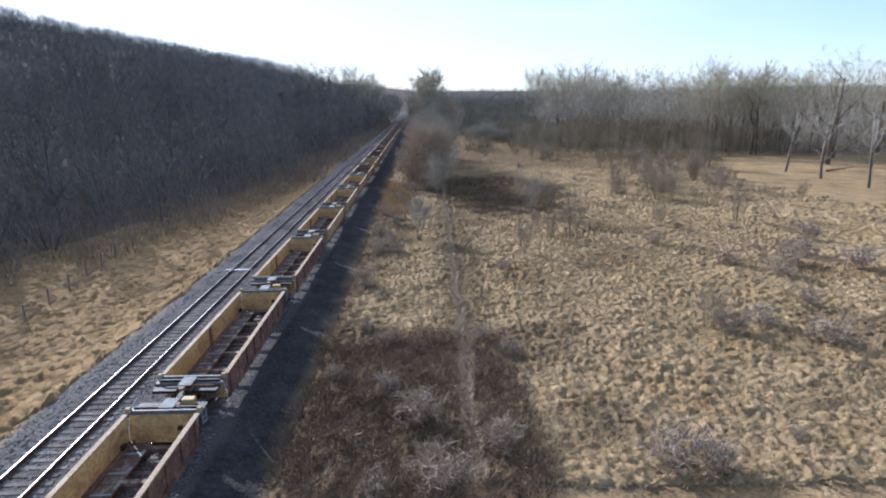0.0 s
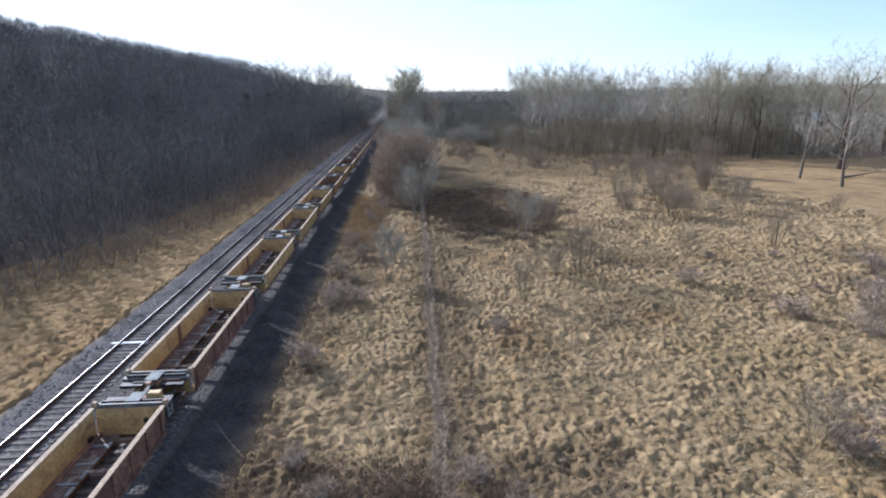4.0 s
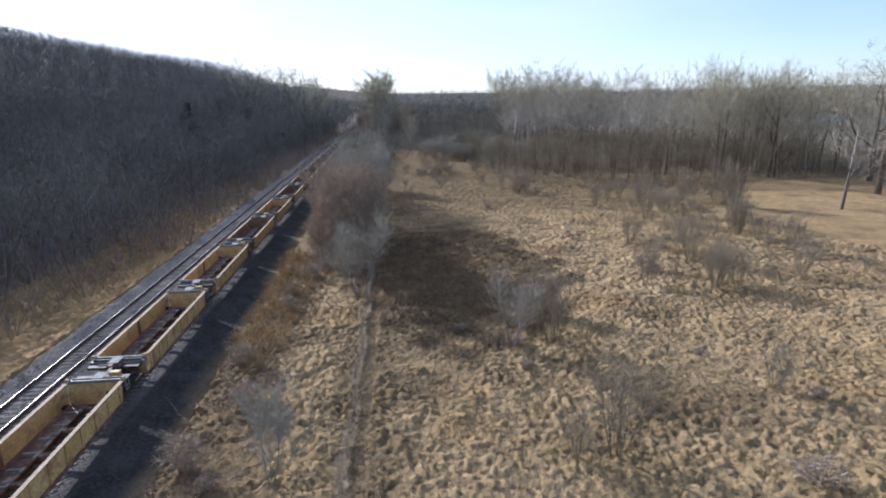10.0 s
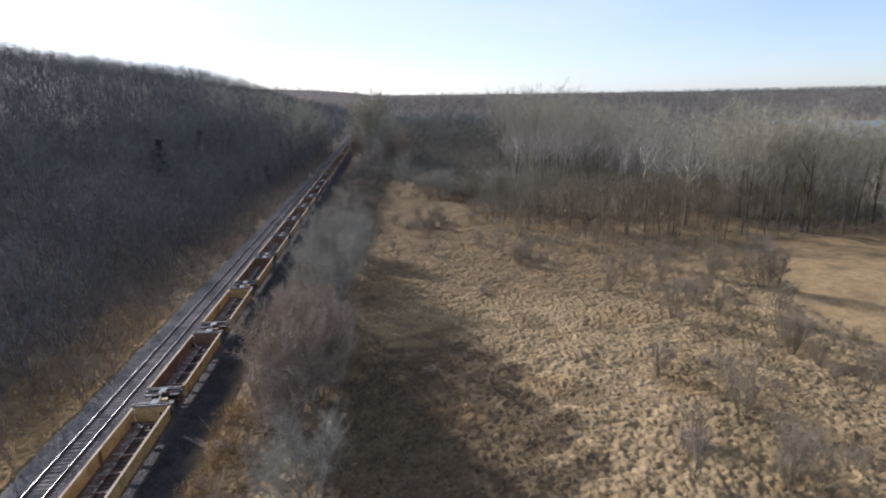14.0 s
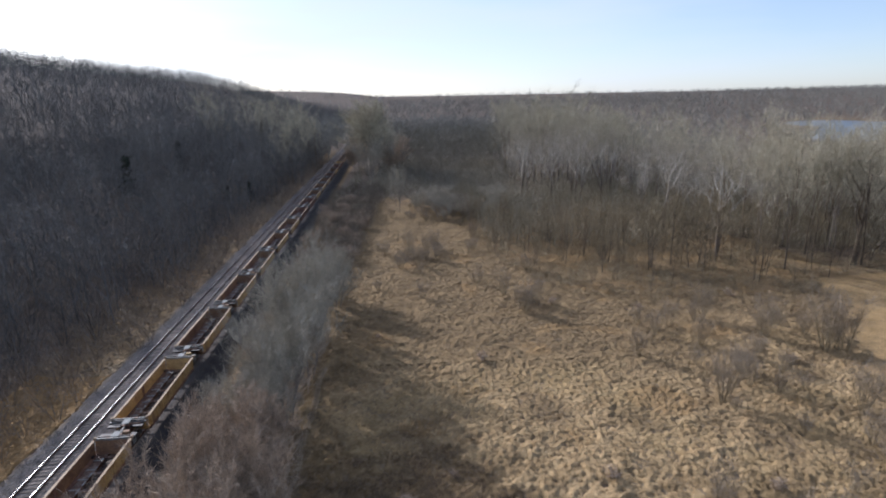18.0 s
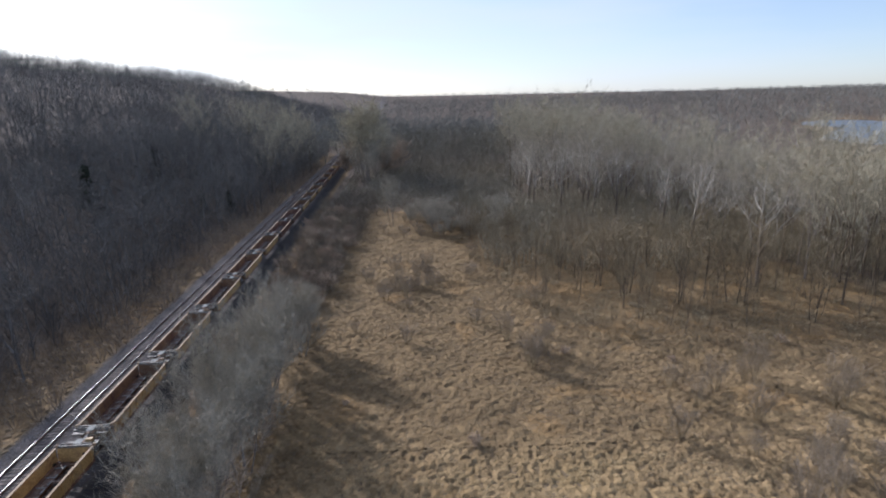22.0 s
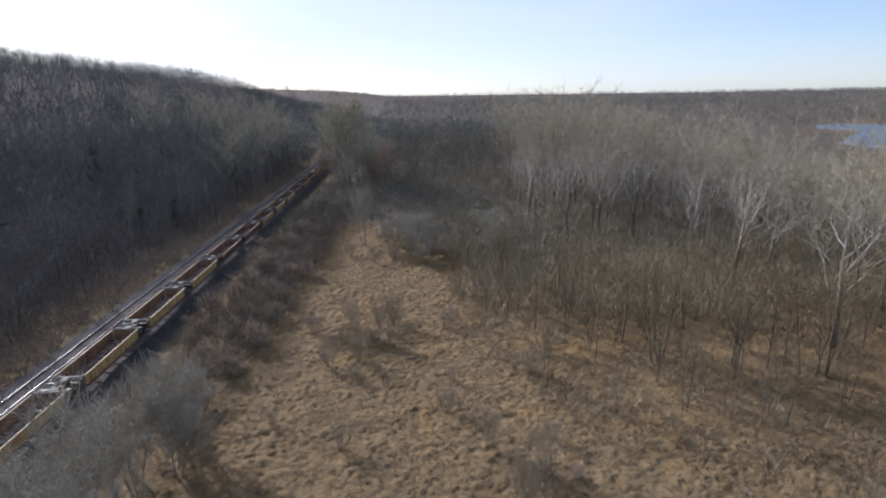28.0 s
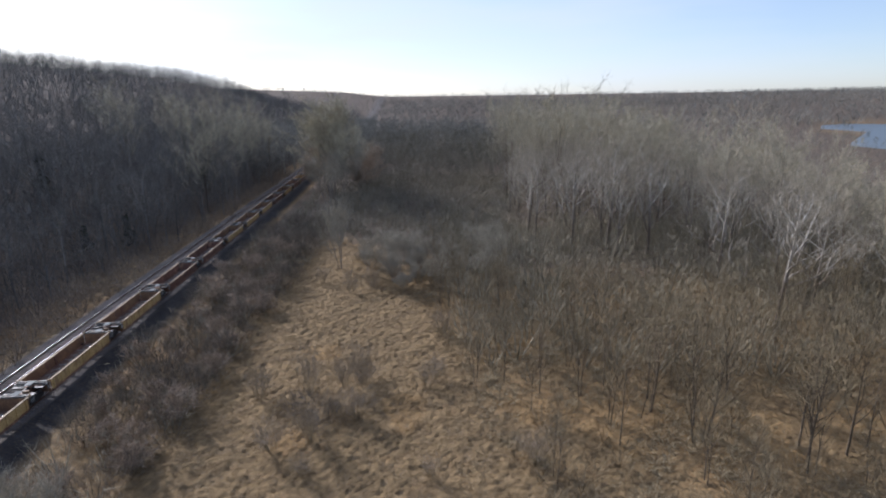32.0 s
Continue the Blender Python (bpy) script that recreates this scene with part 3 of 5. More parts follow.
            add_box(bm, x - 0.02, x + 0.02, y - 0.02, y + 0.02, TOPZ - 0.7, TOPZ - 0.1)
            c, d = sorted((y0 + e * 0.35, y0 + e * 0.75))
            for z in (TOPZ - 0.68, TOPZ - 0.45):
                add_box(bm, x - 0.02, x + 0.02, c, d, z, z + 0.03)
            part("ladder", bm, M_GRATE, car)
    bm = boxes((0.45, 1.0, HALF + 0.95, HALF + 1.3, TOPZ - 0.2, TOPZ + 0.14), bevel=0.03)
    part("brake_box", bm, paint, car)
    # the truck under the joint with the next unit
    truck = new("truck")
    truck.parent = car
    yt = PITCH / 2
    for s in (-1, 1):
        bm = bmesh.new()
        x0, x1 = sorted((s * 0.92, s * 1.08))
        prof = [(yt - 1.15, 0.36), (yt - 1.15, 0.62), (yt - 0.6, 0.70), (yt + 0.6, 0.70), (yt + 1.15, 0.62), (yt + 1.15, 0.36), (yt + 0.75, 0.40), (yt + 0.4, 0.2), (yt - 0.4, 0.2), (yt - 0.75, 0.40)]
        add_prism(bm, prof, x0, x1)
        part("side_frame", bm, M_BLACK, truck)
        for y in (yt - 0.88, yt + 0.88):
            bm = bmesh.new()
            add_disc(bm, (s * 0.76, y, 0.455), 0.455, 0.12)
            add_disc(bm, (s * 0.70, y, 0.455), 0.48, 0.03)
            part("wheel", bm, M_WHEEL, truck)
    bm = boxes((-1.0, 1.0, yt - 0.22, yt + 0.22, 0.42, 0.78), bevel=0.02)
    part("bolster", bm, M_BLACK, truck)
    for y in (yt - 0.88, yt + 0.88):
        bm = bmesh.new()
        add_disc(bm, (0, y, 0.455), 0.08, 1.5, 10)
        part("axle", bm, M_WHEEL, truck)
    return car


FIRST = -15.8 - PITCH            # middle of the rearmost unit, along the track
KINDS = [well_unit(M_YELLOW, M_MAROON, "empty container well car, yellow inside and rust-brown outside"),
         well_unit(M_YELLOW, M_YELLOW, "empty faded yellow container well car with rusty floor"),
         well_unit(M_MAROON, M_MAROON, "empty rust-brown container well car"),
         well_unit(M_RUSTY, M_YELLOW, "empty container well car, rusted inside and faded yellow outside")]
ORDER = (0, 0, 0, 0, 0, 0, 1, 1, 1, 3, 1, 3, 3, 3, 3, 3, 2, 2, 3, 3, 3, 2, 3, 2, 0, 3, 3, 3)
placed = set()
for i, kind in enumerate(ORDER):
    spot = TRACK @ pose(TRAIN_TRACK, FIRST + PITCH * i, RAIL_TOP)
    if kind in placed:
        copy_thing(KINDS[kind], spot)
    else:
        KINDS[kind].matrix_basis = spot
        placed.add(kind)


# ---- trees ----
def tree_geometry(seed, height, radius, kids, twigs, twig_len, twig_width, wide=0.55, start=0.3, stems=1, droop=0.0, sides=(6, 4, 3), curl=0.16, up=0.1, segs=None, spread=0.75, fine=9, taper=0.55):
    """Wood as tapered tubes and twigs as thin slivers: two pairs of (verts, tris); branches of level fine and up count as twigs."""
    r = np.random.default_rng(seed)
    WV, WF, TV, TF = [], [], [], []

    def tube(pts, rads, k, V, F):
        base = len(V)
        for p, q in zip(pts, rads):
            for i in range(k):
                a = 6.2832 * i / k
                V.append((p[0] + q * math.cos(a), p[1] + q * math.sin(a), p[2] + q * 0.3 * math.sin(a + 1)))
        for j in range(len(pts) - 1):
            for i in range(k):
                a, b2 = base + j * k + i, base + j * k + (i + 1) % k
                F.append((a, b2, b2 + k))
                F.append((a, b2 + k, a + k))

    def branch(p, d, length, rad, level):
        n = segs[min(level, len(segs) - 1)] if segs else (6 if stems == 1 else 3, 3, 2, 2)[min(level, 3)]
        pts, rads = [p], [rad]
        dirs = [d]
        for i in range(n):
            d = d + r.normal(0, curl if level else min(curl, 0.035), 3) + np.array([0, 0, up - droop * level * 0.5])
            d = d / np.linalg.norm(d)
            p = p + d * length / n
            pts.append(p)
            dirs.append(d)
            rads.append(rad * (1 - (i + 1) / n * (0.9 if level == 0 else 0.85)))
        tube(pts, rads, sides[min(level, len(sides) - 1)], *((WV, WF) if level < fine else (TV, TF)))
        last = level == len(kids)
        if not last:
            k = kids[level]
            for i in range(k):
                t = (start if level == 0 else 0.25) + (1 - (start if level == 0 else 0.25)) * (i + r.uniform(0, 0.9)) / k
                j = min(int(t * n), n - 1)
                f = t * n - j
                q = pts[j] * (1 - f) + pts[j + 1] * f
                az = i * 2.4 + r.uniform(-0.5, 0.5)
                side = np.array([math.cos(az), math.sin(az), r.uniform(-0.1, 0.5)])
                nd = dirs[j] * (1 - wide) + side * wide * r.uniform(0.8, 1.3)
                nd /= np.linalg.norm(nd)
                cl = length * (0.62 - 0.3 * t + r.uniform(-0.06, 0.1)) if level == 0 else length * r.uniform(0.4, 0.65)
                branch(q, nd, cl, max(rads[j] * taper, 0.012), level + 1)
        if level >= len(kids) - 1 or level == 0:
            m = twigs if last else twigs // 2
            for i in range(m):
                t = r.uniform(0.15 if level else 0.7, 1.0) * n
                j = min(int(t), n - 1)
                f = t - j
                q = pts[j] * (1 - f) + pts[j + 1] * f
                td = dirs[j] * 0.5 + r.normal(0, 0.6, 3) + np.array([0, 0, 0.25 - droop])
                td /= np.linalg.norm(td)
                e = q + td * twig_len * r.uniform(0.5, 1.3)
                w = np.cross(td, r.normal(0, 1, 3))
                w = w / (np.linalg.norm(w) + 1e-6) * twig_width * r.uniform(0.6, 1.3)
                b0 = len(TV)
                TV.extend((q - w, q + w, e))
                TF.append((b0, b0 + 1, b0 + 2))

    for s in range(stems):
        if stems == 1:
            p0, d0, L = np.array([0, 0, -0.3]), np.array([r.normal(0, 0.025), r.normal(0, 0.025), 1.0]), height * 0.82
        else:
            az = 6.283 * s / stems + r.uniform(-0.3, 0.3)
            lean = r.uniform(0.08, spread)
            p0 = np.array([math.cos(az), math.sin(az), 0]) * r.uniform(0.05, 0.25) * height * 0.25 + np.array([0, 0, -0.15])
            d0 = np.array([math.cos(az) * lean, math.sin(az) * lean, 1.0])
            L = height * r.uniform(0.6, 0.95)
        branch(p0, d0 / np.linalg.norm(d0), L, radius * (1 if stems == 1 else r.uniform(0.6, 1.1)), 0)
    fix = lambda a, w: np.array(a, dtype=np.float32).reshape(-1, w)
    return (fix(WV, 3), np.array(WF, dtype=np.int32).reshape(-1, 3)), (fix(TV, 3), np.array(TF, dtype=np.int32).reshape(-1, 3))


def tree_kind(name, label, category, group, wood, twig, geo, crown="crown"):
    root = tagged(new(name), label, category, group)
    for nm, (v, f), mat in (("trunk", geo[0], wood), (crown, geo[1], twig)):
        ob = new(nm, mesh_np(nm, v, f, mat))
        ob.parent = root
    return root


class Grove:
    """Kinds of tree, each built once; the first planting moves the original, later ones are copies."""

    def __init__(self, kinds):
        self.kinds, self.used = kinds, set()

    def plant(self, i, x, y, scale=1.0, turn=None, squash=1.0):
        i = i % len(self.kinds)
        turn = rng.uniform(0, 360) if turn is None else turn
        place = pose(x, y, float(lie(x, y)), 0, 0, turn)
        ob = self.kinds[i]
        if i in self.used:
            ob = copy_thing(ob, place)
        self.used.add(i)
        ob.matrix_basis = place @ Matrix.Diagonal((scale * squash, scale * squash, scale, 1))
        return ob


grey_trees = Grove([tree_kind("bare_tree", "tall bare grey-brown deciduous tree", "tree", "bare woodland trees", M_DARKBARK if i % 2 else M_BARK, M_TWIG,
                              tree_geometry(100 + i, 23, 0.20, (10, 4), 34, 2.3, 0.021, wide=0.38 + 0.03 * i, start=0.25, sides=(5, 3, 3), curl=0.11, up=0.14)) for i in range(5)])
sycamores = Grove([tree_kind("sycamore_tree", "bare sycamore with white upper limbs and pale bark", "tree", "sycamores", M_PALE, M_PALETWIG,
                             tree_geometry(140 + i, 22, 0.36, (11, 5, 4), 9, 1.1, 0.016, wide=0.62, start=0.24, curl=0.24, up=0.11, taper=0.66, sides=(7, 5, 3, 3), segs=(6, 5, 4, 2), fine=3)) for i in range(3)])
lone_trees = Grove([tree_kind("spreading_tree", "slender bare tree with crooked pale limbs beside the mown grass", "tree", "trees by the mown grass", M_PALE, M_PALETWIG,
                              tree_geometry(150 + i, 19, 0.33, (10, 7), 20, 1.3, 0.018, wide=0.62, start=0.2, curl=0.3, up=0.13, sides=(7, 4, 3), segs=(7, 5, 3))) for i in range(2)])
great_trees = Grove([tree_kind("great_tree", "broad old bare tree with heavy dark spreading limbs", "tree", "old trees behind the mown grass", M_DARKBARK, M_TWIG,
                               tree_geometry(156 + i, 25, 0.62, (7, 7, 4), 9, 1.4, 0.022, wide=0.74, start=0.12, curl=0.2, up=0.1, sides=(7, 5, 3, 3), segs=(6, 6, 4, 2))) for i in range(2)])
cottonwood = tree_kind("cottonwood_tree", "tall bare round-crowned tree at the end of the straight", "tree", "", M_BARK, M_TWIG,
                       tree_geometry(160, 27, 0.3, (14, 5), 44, 2.6, 0.05, wide=0.5, start=0.22, curl=0.14, up=0.1, stems=3, spread=0.16))
saplings = Grove([tree_kind("sapling", "slender bare young tree in brown undergrowth", "tree", "saplings at the wood's edge", M_DARKBARK, M_UNDER,
                            tree_geometry(170 + i, 11, 0.085, (14, 2), 13, 1.0, 0.011, wide=0.34, start=0.28, curl=0.07, sides=(4, 3, 3), stems=1 + (i % 2), spread=0.14)) for i in range(4)])
shrubs = Grove([tree_kind("bare_shrub", "leafless many-stemmed shrub on dry grass", "shrub", "shrubs on the grassland", M_UNDER, M_SHRUBTWIG,
                          tree_geometry(200 + i, 4.8, 0.045, (7,), 22, 0.8, 0.007, wide=0.34, start=0.2, stems=9, spread=0.46, sides=(3, 3), up=0.12, curl=0.15)) for i in range(3)])
brush = Grove([tree_kind("brush", "low thicket of leafless brown stems", "bush", "brush along the railway", M_REDTWIG, M_REDTWIG,
                         tree_geometry(230 + i, 2.2, 0.025, (3,), 24, 0.65, 0.018, wide=0.62, start=0.15, stems=10, droop=0.05, curl=0.3, sides=(3, 3))) for i in range(4)])
thorns = Grove([tree_kind("thorn_tree", "dense brown leafless tree beside the railway", "tree", "brown trees beside the railway", M_BARK, M_REDTWIG,
                          tree_geometry(250 + i, 11, 0.13, (10, 7), 50, 1.1, 0.021, wide=0.46, start=0.2, stems=4, sides=(4, 3, 3), up=0.12)) for i in range(2)])
willows = Grove([tree_kind("willow_tree", "bushy silver-grey leafless willow beside the railway", "tree", "willows beside the railway", M_BARK, M_GREYTWIG,
                           tree_geometry(260 + i, 10, 0.12, (9, 6), 30, 1.15, 0.012, wide=0.36, start=0.22, stems=3, spread=0.5, sides=(4, 3, 3), up=0.16)) for i in range(3)])


def clump(seed, n, width, stems=9):
    """A round leafless bush one metre high: stems that fan out, twigs that fill a dome."""
    r = np.random.default_rng(seed)
    a, h = r.uniform(0, 6.283, n), r.uniform(0.05, 0.8, n)
    q = np.sqrt(r.uniform(0.03, 1, n)) * np.sqrt(1 - (h - 0.25) ** 2 / 0.36) * 0.62 * r.uniform(0.75, 1.1, n)
    root = np.stack([np.cos(a) * q, np.sin(a) * q, h], -1)
    way = root * np.array([1.0, 1.0, 0.5]) + r.normal(0, 0.28, (n, 3)) + np.array([0, 0, 0.3])
    tip = root + way / np.linalg.norm(way, axis=1)[:, None] * r.uniform(0.14, 0.34, (n, 1))
    b2 = r.uniform(0, 6.283, n)
    w = np.stack([np.cos(b2), np.sin(b2), np.zeros(n)], -1) * width * r.uniform(0.6, 1.4, (n, 1))
    twigs = np.stack([root - w, root + w, tip], 1).reshape(-1, 3).astype(np.float32)
    a = np.arange(stems) * 6.283 / stems + r.uniform(-0.3, 0.3, stems)
    foot = np.stack([np.cos(a) * 0.07, np.sin(a) * 0.07, np.full(stems, -0.05)], -1)
    head = np.stack([np.cos(a) * 0.5, np.sin(a) * 0.5, np.full(stems, 0.75)], -1) * r.uniform(0.6, 1.1, (stems, 1))
    w = np.stack([-np.sin(a), np.cos(a), np.zeros(stems)], -1) * width * 2.2
    wood = np.stack([foot - w, foot + w, head], 1).reshape(-1, 3).astype(np.float32)
    return (wood, np.arange(stems * 3).reshape(-1, 3)), (twigs, np.arange(n * 3).reshape(-1, 3))


thickets = Grove([tree_kind("thicket_bush", "dense grey-brown leafless bush on the railway's verge", "bush", "bushes along the railway", M_DARKBARK, M_VERGE,
                            clump(270 + i, 520, 0.0048)) for i in range(4)])

# single trees and shrubs of the grassland
for i, (x, y, s) in enumerate(((-0.4, 85.2, 0.85), (-2.8, 60.1, 0.5), (11.3, 73.5, 0.5))):
    willows.plant(i, x, y, s)
for i, (x, y, s) in enumerate(((-3.2, 95.2, 1.0), (-4.3, 98.8, 0.9), (-3.0, 101.2, 0.95), (-5.6, 97.0, 0.5), (-4.0, 103.6, 0.82), (-2.4, 105, 0.85), (-3.2, 107.4, 0.75), (-1.9, 98.4, 0.85))):
    thorns.plant(i, x + 0.4, y, s * 0.92, squash=0.8)
for i, (x, y, s) in enumerate(((-4.6, 111.0, 0.85), (-2.2, 112.5, 0.75), (-2.1, 116.6, 1.0), (-6.3, 116.3, 0.65), (-4.0, 118.5, 0.9), (-5.2, 121.5, 0.8), (-2.9, 122, 1.05), (-2.0, 126, 1.05), (-4.7, 126.5, 0.95),
                               (-3.0, 130.5, 1.2), (-5.4, 131.5, 0.85), (-2.6, 135.0, 1.15), (-5.0, 136.5, 0.9), (-3.4, 140.0, 0.95), (-5.8, 142.0, 0.65), (-4.1, 146.2, 0.9), (-1.6, 147.8, 0.8), (-6.2, 149.0, 0.6), (-2.2, 151.6, 0.9), (-4.9, 154.0, 0.8))):
    willows.plant(i, x, y, s)
for i, (x, y, s) in enumerate(((14.7, 74.5, 1.15), (12.2, 60.5, 0.75), (14.4, 60.7, 1.15), (8.1, 54.4, 0.8), (33.3, 85.4, 1.0), (36.0, 97.9, 1.0), (58.2, 127.1, 1.6),
                               (26.5, 66.4, 0.7), (37.8, 69.6, 1.0), (35.7, 94.7, 1.1), (40.2, 117.2, 1.3), (60.4, 127.2, 1.5), (29.7, 91.8, 0.8), (15.6, 80.3, 0.9),
                               (26.0, 143.5, 0.8), (23.8, 150, 0.9), (44.6, 130.2, 0.9), (48, 106, 1.0), (52, 114, 1.1), (45, 122, 0.9), (50, 98, 1.0), (9.1, 175.8, 1.0), (12.5, 177, 0.9),
                               (14.1, 178.3, 0.9), (10.7, 167.3, 0.8), (44, 88, 1.0), (54, 132, 1.2), (49, 138, 1.0), (36, 128, .8), (27.2, 87, 0.8), (34, 86.9, 0.9), (18.3, 35.3, 0.75), (15.5, 80.3, 0.8), (48.2, 106.2, 1.1), (32, 102.8, 0.9), (27.8, 146.4, 0.9), (25.5, 142.6, 0.9), (40.3, 133.5, 0.8))):
    shrubs.plant(i, x, y, s)
for i, (x, y, s, q) in enumerate(((9.6, 20.6, 0.9, 1.3), (11.6, 20.2, 0.8, 1.3), (19.3, 34.6, 0.8, 1.5), (22, 35.5, 0.7, 1.5), (33.2, 50.6, 0.9, 1.5), (38.4, 48.8, 1.1, 1.5),
                                  (36, 54, 1.0, 1.4), (30, 47, 0.8, 1.4), (25.0, 33, 0.9, 1.4), (41, 60, 1.0, 1.5), (28, 40, 0.6, 1.4), (22.9, 58, 0.7, 1.5), (27, 50.6, 0.8, 1.4), (-6.2, 55.3, 0.75, 1.4), (-4.9, 54.4, 0.7, 1.5), (-7.3, 61.3, 0.8, 1.2), (29.3, 91, 0.8, 1.6), (2.6, 33.5, 0.5, 1.4), (4.0, 31, 0.55, 1.3))):
    brush.plant(i, x, y, s, squash=q)
willows.plant(1, 6.2, 220.5, 1.25, squash=0.7)
saplings.plant(1, 31.9, 199.6, 0.85)
saplings.plant(2, 32.2, 203, 0.7)

# ---- woods beyond the grassland ----
def scatter(n, x0, x1, y0, y1, keep, gap):
    """Up to n places in a box where keep() holds, no two nearer than gap."""
    out, cells = [], {}
    tries = 0
    while len(out) < n and tries < n * 40:
        tries += 1
        x, y = rng.uniform(x0, x1), rng.uniform(y0, y1)
        if not keep(x, y):
            continue
        c = (int(x // gap), int(y // gap))
        if any((x - a) ** 2 + (y - b) ** 2 < gap * gap for i in (-1, 0, 1) for j in (-1, 0, 1) for a, b in cells.get((c[0] + i, c[1] + j), ())):
            continue
        cells.setdefault(c, []).append((x, y))
        out.append((x, y))
    return out


# sycamores whose white limbs stand out, and old trees by the mown ground
for i, (x, y, s) in enumerate(((67.3, 168.0, 1.0), (65.8, 188, 1.0), (64, 224.5, 1.0), (62, 264, 0.95),
                               (49.4, 264, 0.95), (80.7, 225.8, 0.85), (97.8, 224.4, 0.7), (54, 288, 0.9), (72, 240, 1.0), (56, 246, 1.0), (44, 240, 0.95),
                               (75, 285, 0.9), (58, 300, 0.9), (100, 260, 0.8), (78, 205, 0.85), (90, 196, 0.8), (70, 210, 0.9), (58, 230, 1.1), (88, 212, 0.8))):
    sycamores.plant(i, x, y, s)
for i, (x, y, s) in enumerate(((75.4, 122.0, 0.95), (75.4, 110.3, 0.95), (75.7, 97.8, 0.9))):
    lone_trees.plant(i, x, y, s)
for i, (x, y, s) in enumerate(((94, 136, 1.0), (106, 152, 1.05), (128, 165, 1.1), (88, 160, 0.8))):
    great_trees.plant(i, x, y, s)


def tall_line(y):
    """West edge of the tall woods; between it and the railway lies open scrub."""
    return np.interp(y, [150, 205, 240, 265, 350, 480], [32, 33, 36, 42, 60, 80])


def in_woods(x, y):
    return y > woods_line(x) + np.interp(x, [0, 18, 22, 27, 33, 70, 84, 100], [3, 5, 20, 50, 66, 68, 10, 6]) and across(x, y) > 12


for i, (x, y) in enumerate(scatter(165, 5, 160, 150, 345, lambda x, y: in_woods(x, y) and x > tall_line(y) + 8 * wave(x, y, 22, 79) and y > 9 * wave(x, y, 25, 80) + np.interp(x, [33, 45, 60, 74, 85], [278, 258, 246, 228, 150]), 5.6)):
    grey_trees.plant(i, x, y, rng.uniform(0.78, 1.05) * np.interp(x, [20, 36, 60, 80, 92, 106], [0.85, 1.32, 1.3, 1.08, 1, 0.5]))
for i, (x, y) in enumerate(scatter(160, 22, 110, 148, 215, lambda x, y: woods_line(x) - 3 < y < woods_line(x) + 42, 3.2)):
    saplings.plant(i, x, y, rng.uniform(0.35, 1.0))
for i, (x, y) in enumerate(((51.7, 173.6), (51.6, 161.6), (61.2, 161), (43.1, 172.4), (42.4, 170.4), (45.6, 167), (52.9, 164.5), (61.4, 161.6), (47, 171.2), (59.2, 161), (56, 163), (65, 165))):
    saplings.plant(i, x, y, rng.uniform(0.95, 1.2), squash=1.35)
for i, (x, y) in enumerate(scatter(48, 74, 150, 157, 186, lambda x, y: y > woods_line(x) + 1, 4.5)):
    grey_trees.plant(i, x, y, rng.uniform(0.8, 1.08) * np.interp(x, [80, 100, 120], [1, 0.95, 0.9]))
for i, (x, y) in enumerate(scatter(54, 36, 150, 180, 335, lambda x, y: in_woods(x, y) and x > tall_line(y) + 2, 8.0)):
    sycamores.plant(i, x, y, rng.uniform(0.6, 0.95) * (0.7 if x > 85 else 1.0))
for i, (x, y) in enumerate(scatter(26, 10, 42, 206, 232, lambda x, y: y > woods_line(x) - 12 and x < tall_line(y), 3.2)):
    willows.plant(i, x, y, rng.uniform(0.35, 0.62), squash=1.35)
# the tall tree and its neighbours at the end of the straight
for i, (x, y, s) in enumerate(((-14, 316, 1.2), (2, 306, 1.2))):
    thorns.plant(i, x, y, s)
cottonwood.matrix_basis = pose(-7, 300, float(lie(-7, 300)), 0, 0, 40) @ Matrix.Diagonal((1.1, 1.1, 1.0, 1))
for i, (x, y, s) in enumerate(((-2, 296, 1.7), (4, 318, 1.7), (-6, 286, 1.3))):
    willows.plant(i, x, y, s)
for i, (x, y, s) in enumerate(((-33, 262, 0.85), (-37, 275, 1.0), (-34, 290, 0.95), (-40, 301, 1.05), (-36, 312, 1.0), (-39, 322, 1.1), (-35, 335, 1.0), (-42, 340, 1.1), (-62, 285, 1.05), (-70, 300, 1.1), (-56, 305, 1.15), (-48, 292, 1.2), (-47, 315, 1.25), (-40, 330, 1.25), (-52, 330, 1.2))):
    grey_trees.plant(i, x, y, s)

# wispy brush on the field towards the mown ground
for i, (x, y) in enumerate(scatter(36, 34, 62, 84, 140, lambda x, y: not mown_mask(x, y) and wave(x, y, 14, 63) > -0.1, 2.2)):
    shrubs.plant(i, x, y, rng.uniform(0.35, 0.85), squash=1.15)
for i, (x, y) in enumerate(scatter(34, 4, 74, 22, 150, lambda x, y: field_mask(x, y) and wave(x, y, 18, 64) > 0.1, 3.0)):
    brush.plant(i, x, y, rng.uniform(0.25, 0.55), squash=1.3)
for i, (x, y) in enumerate(scatter(22, 3, 30, 150, 226, lambda x, y: field_mask(x, y) and wave(x, y, 10, 65) > 0.05, 2.2)):
    shrubs.plant(i, x, y, rng.uniform(0.35, 0.7), squash=1.5)
for i, (x, y, s) in enumerate(((9.6, 172.0, 2.6), (11.8, 170.4, 2.3), (10.4, 168.2, 1.9), (7.6, 173.6, 1.6), (26.0, 143.6, 2.2), (27.6, 145.2, 1.9), (14.6, 179, 1.8))):
    thickets.plant(i, x, y, s, squash=1.5)
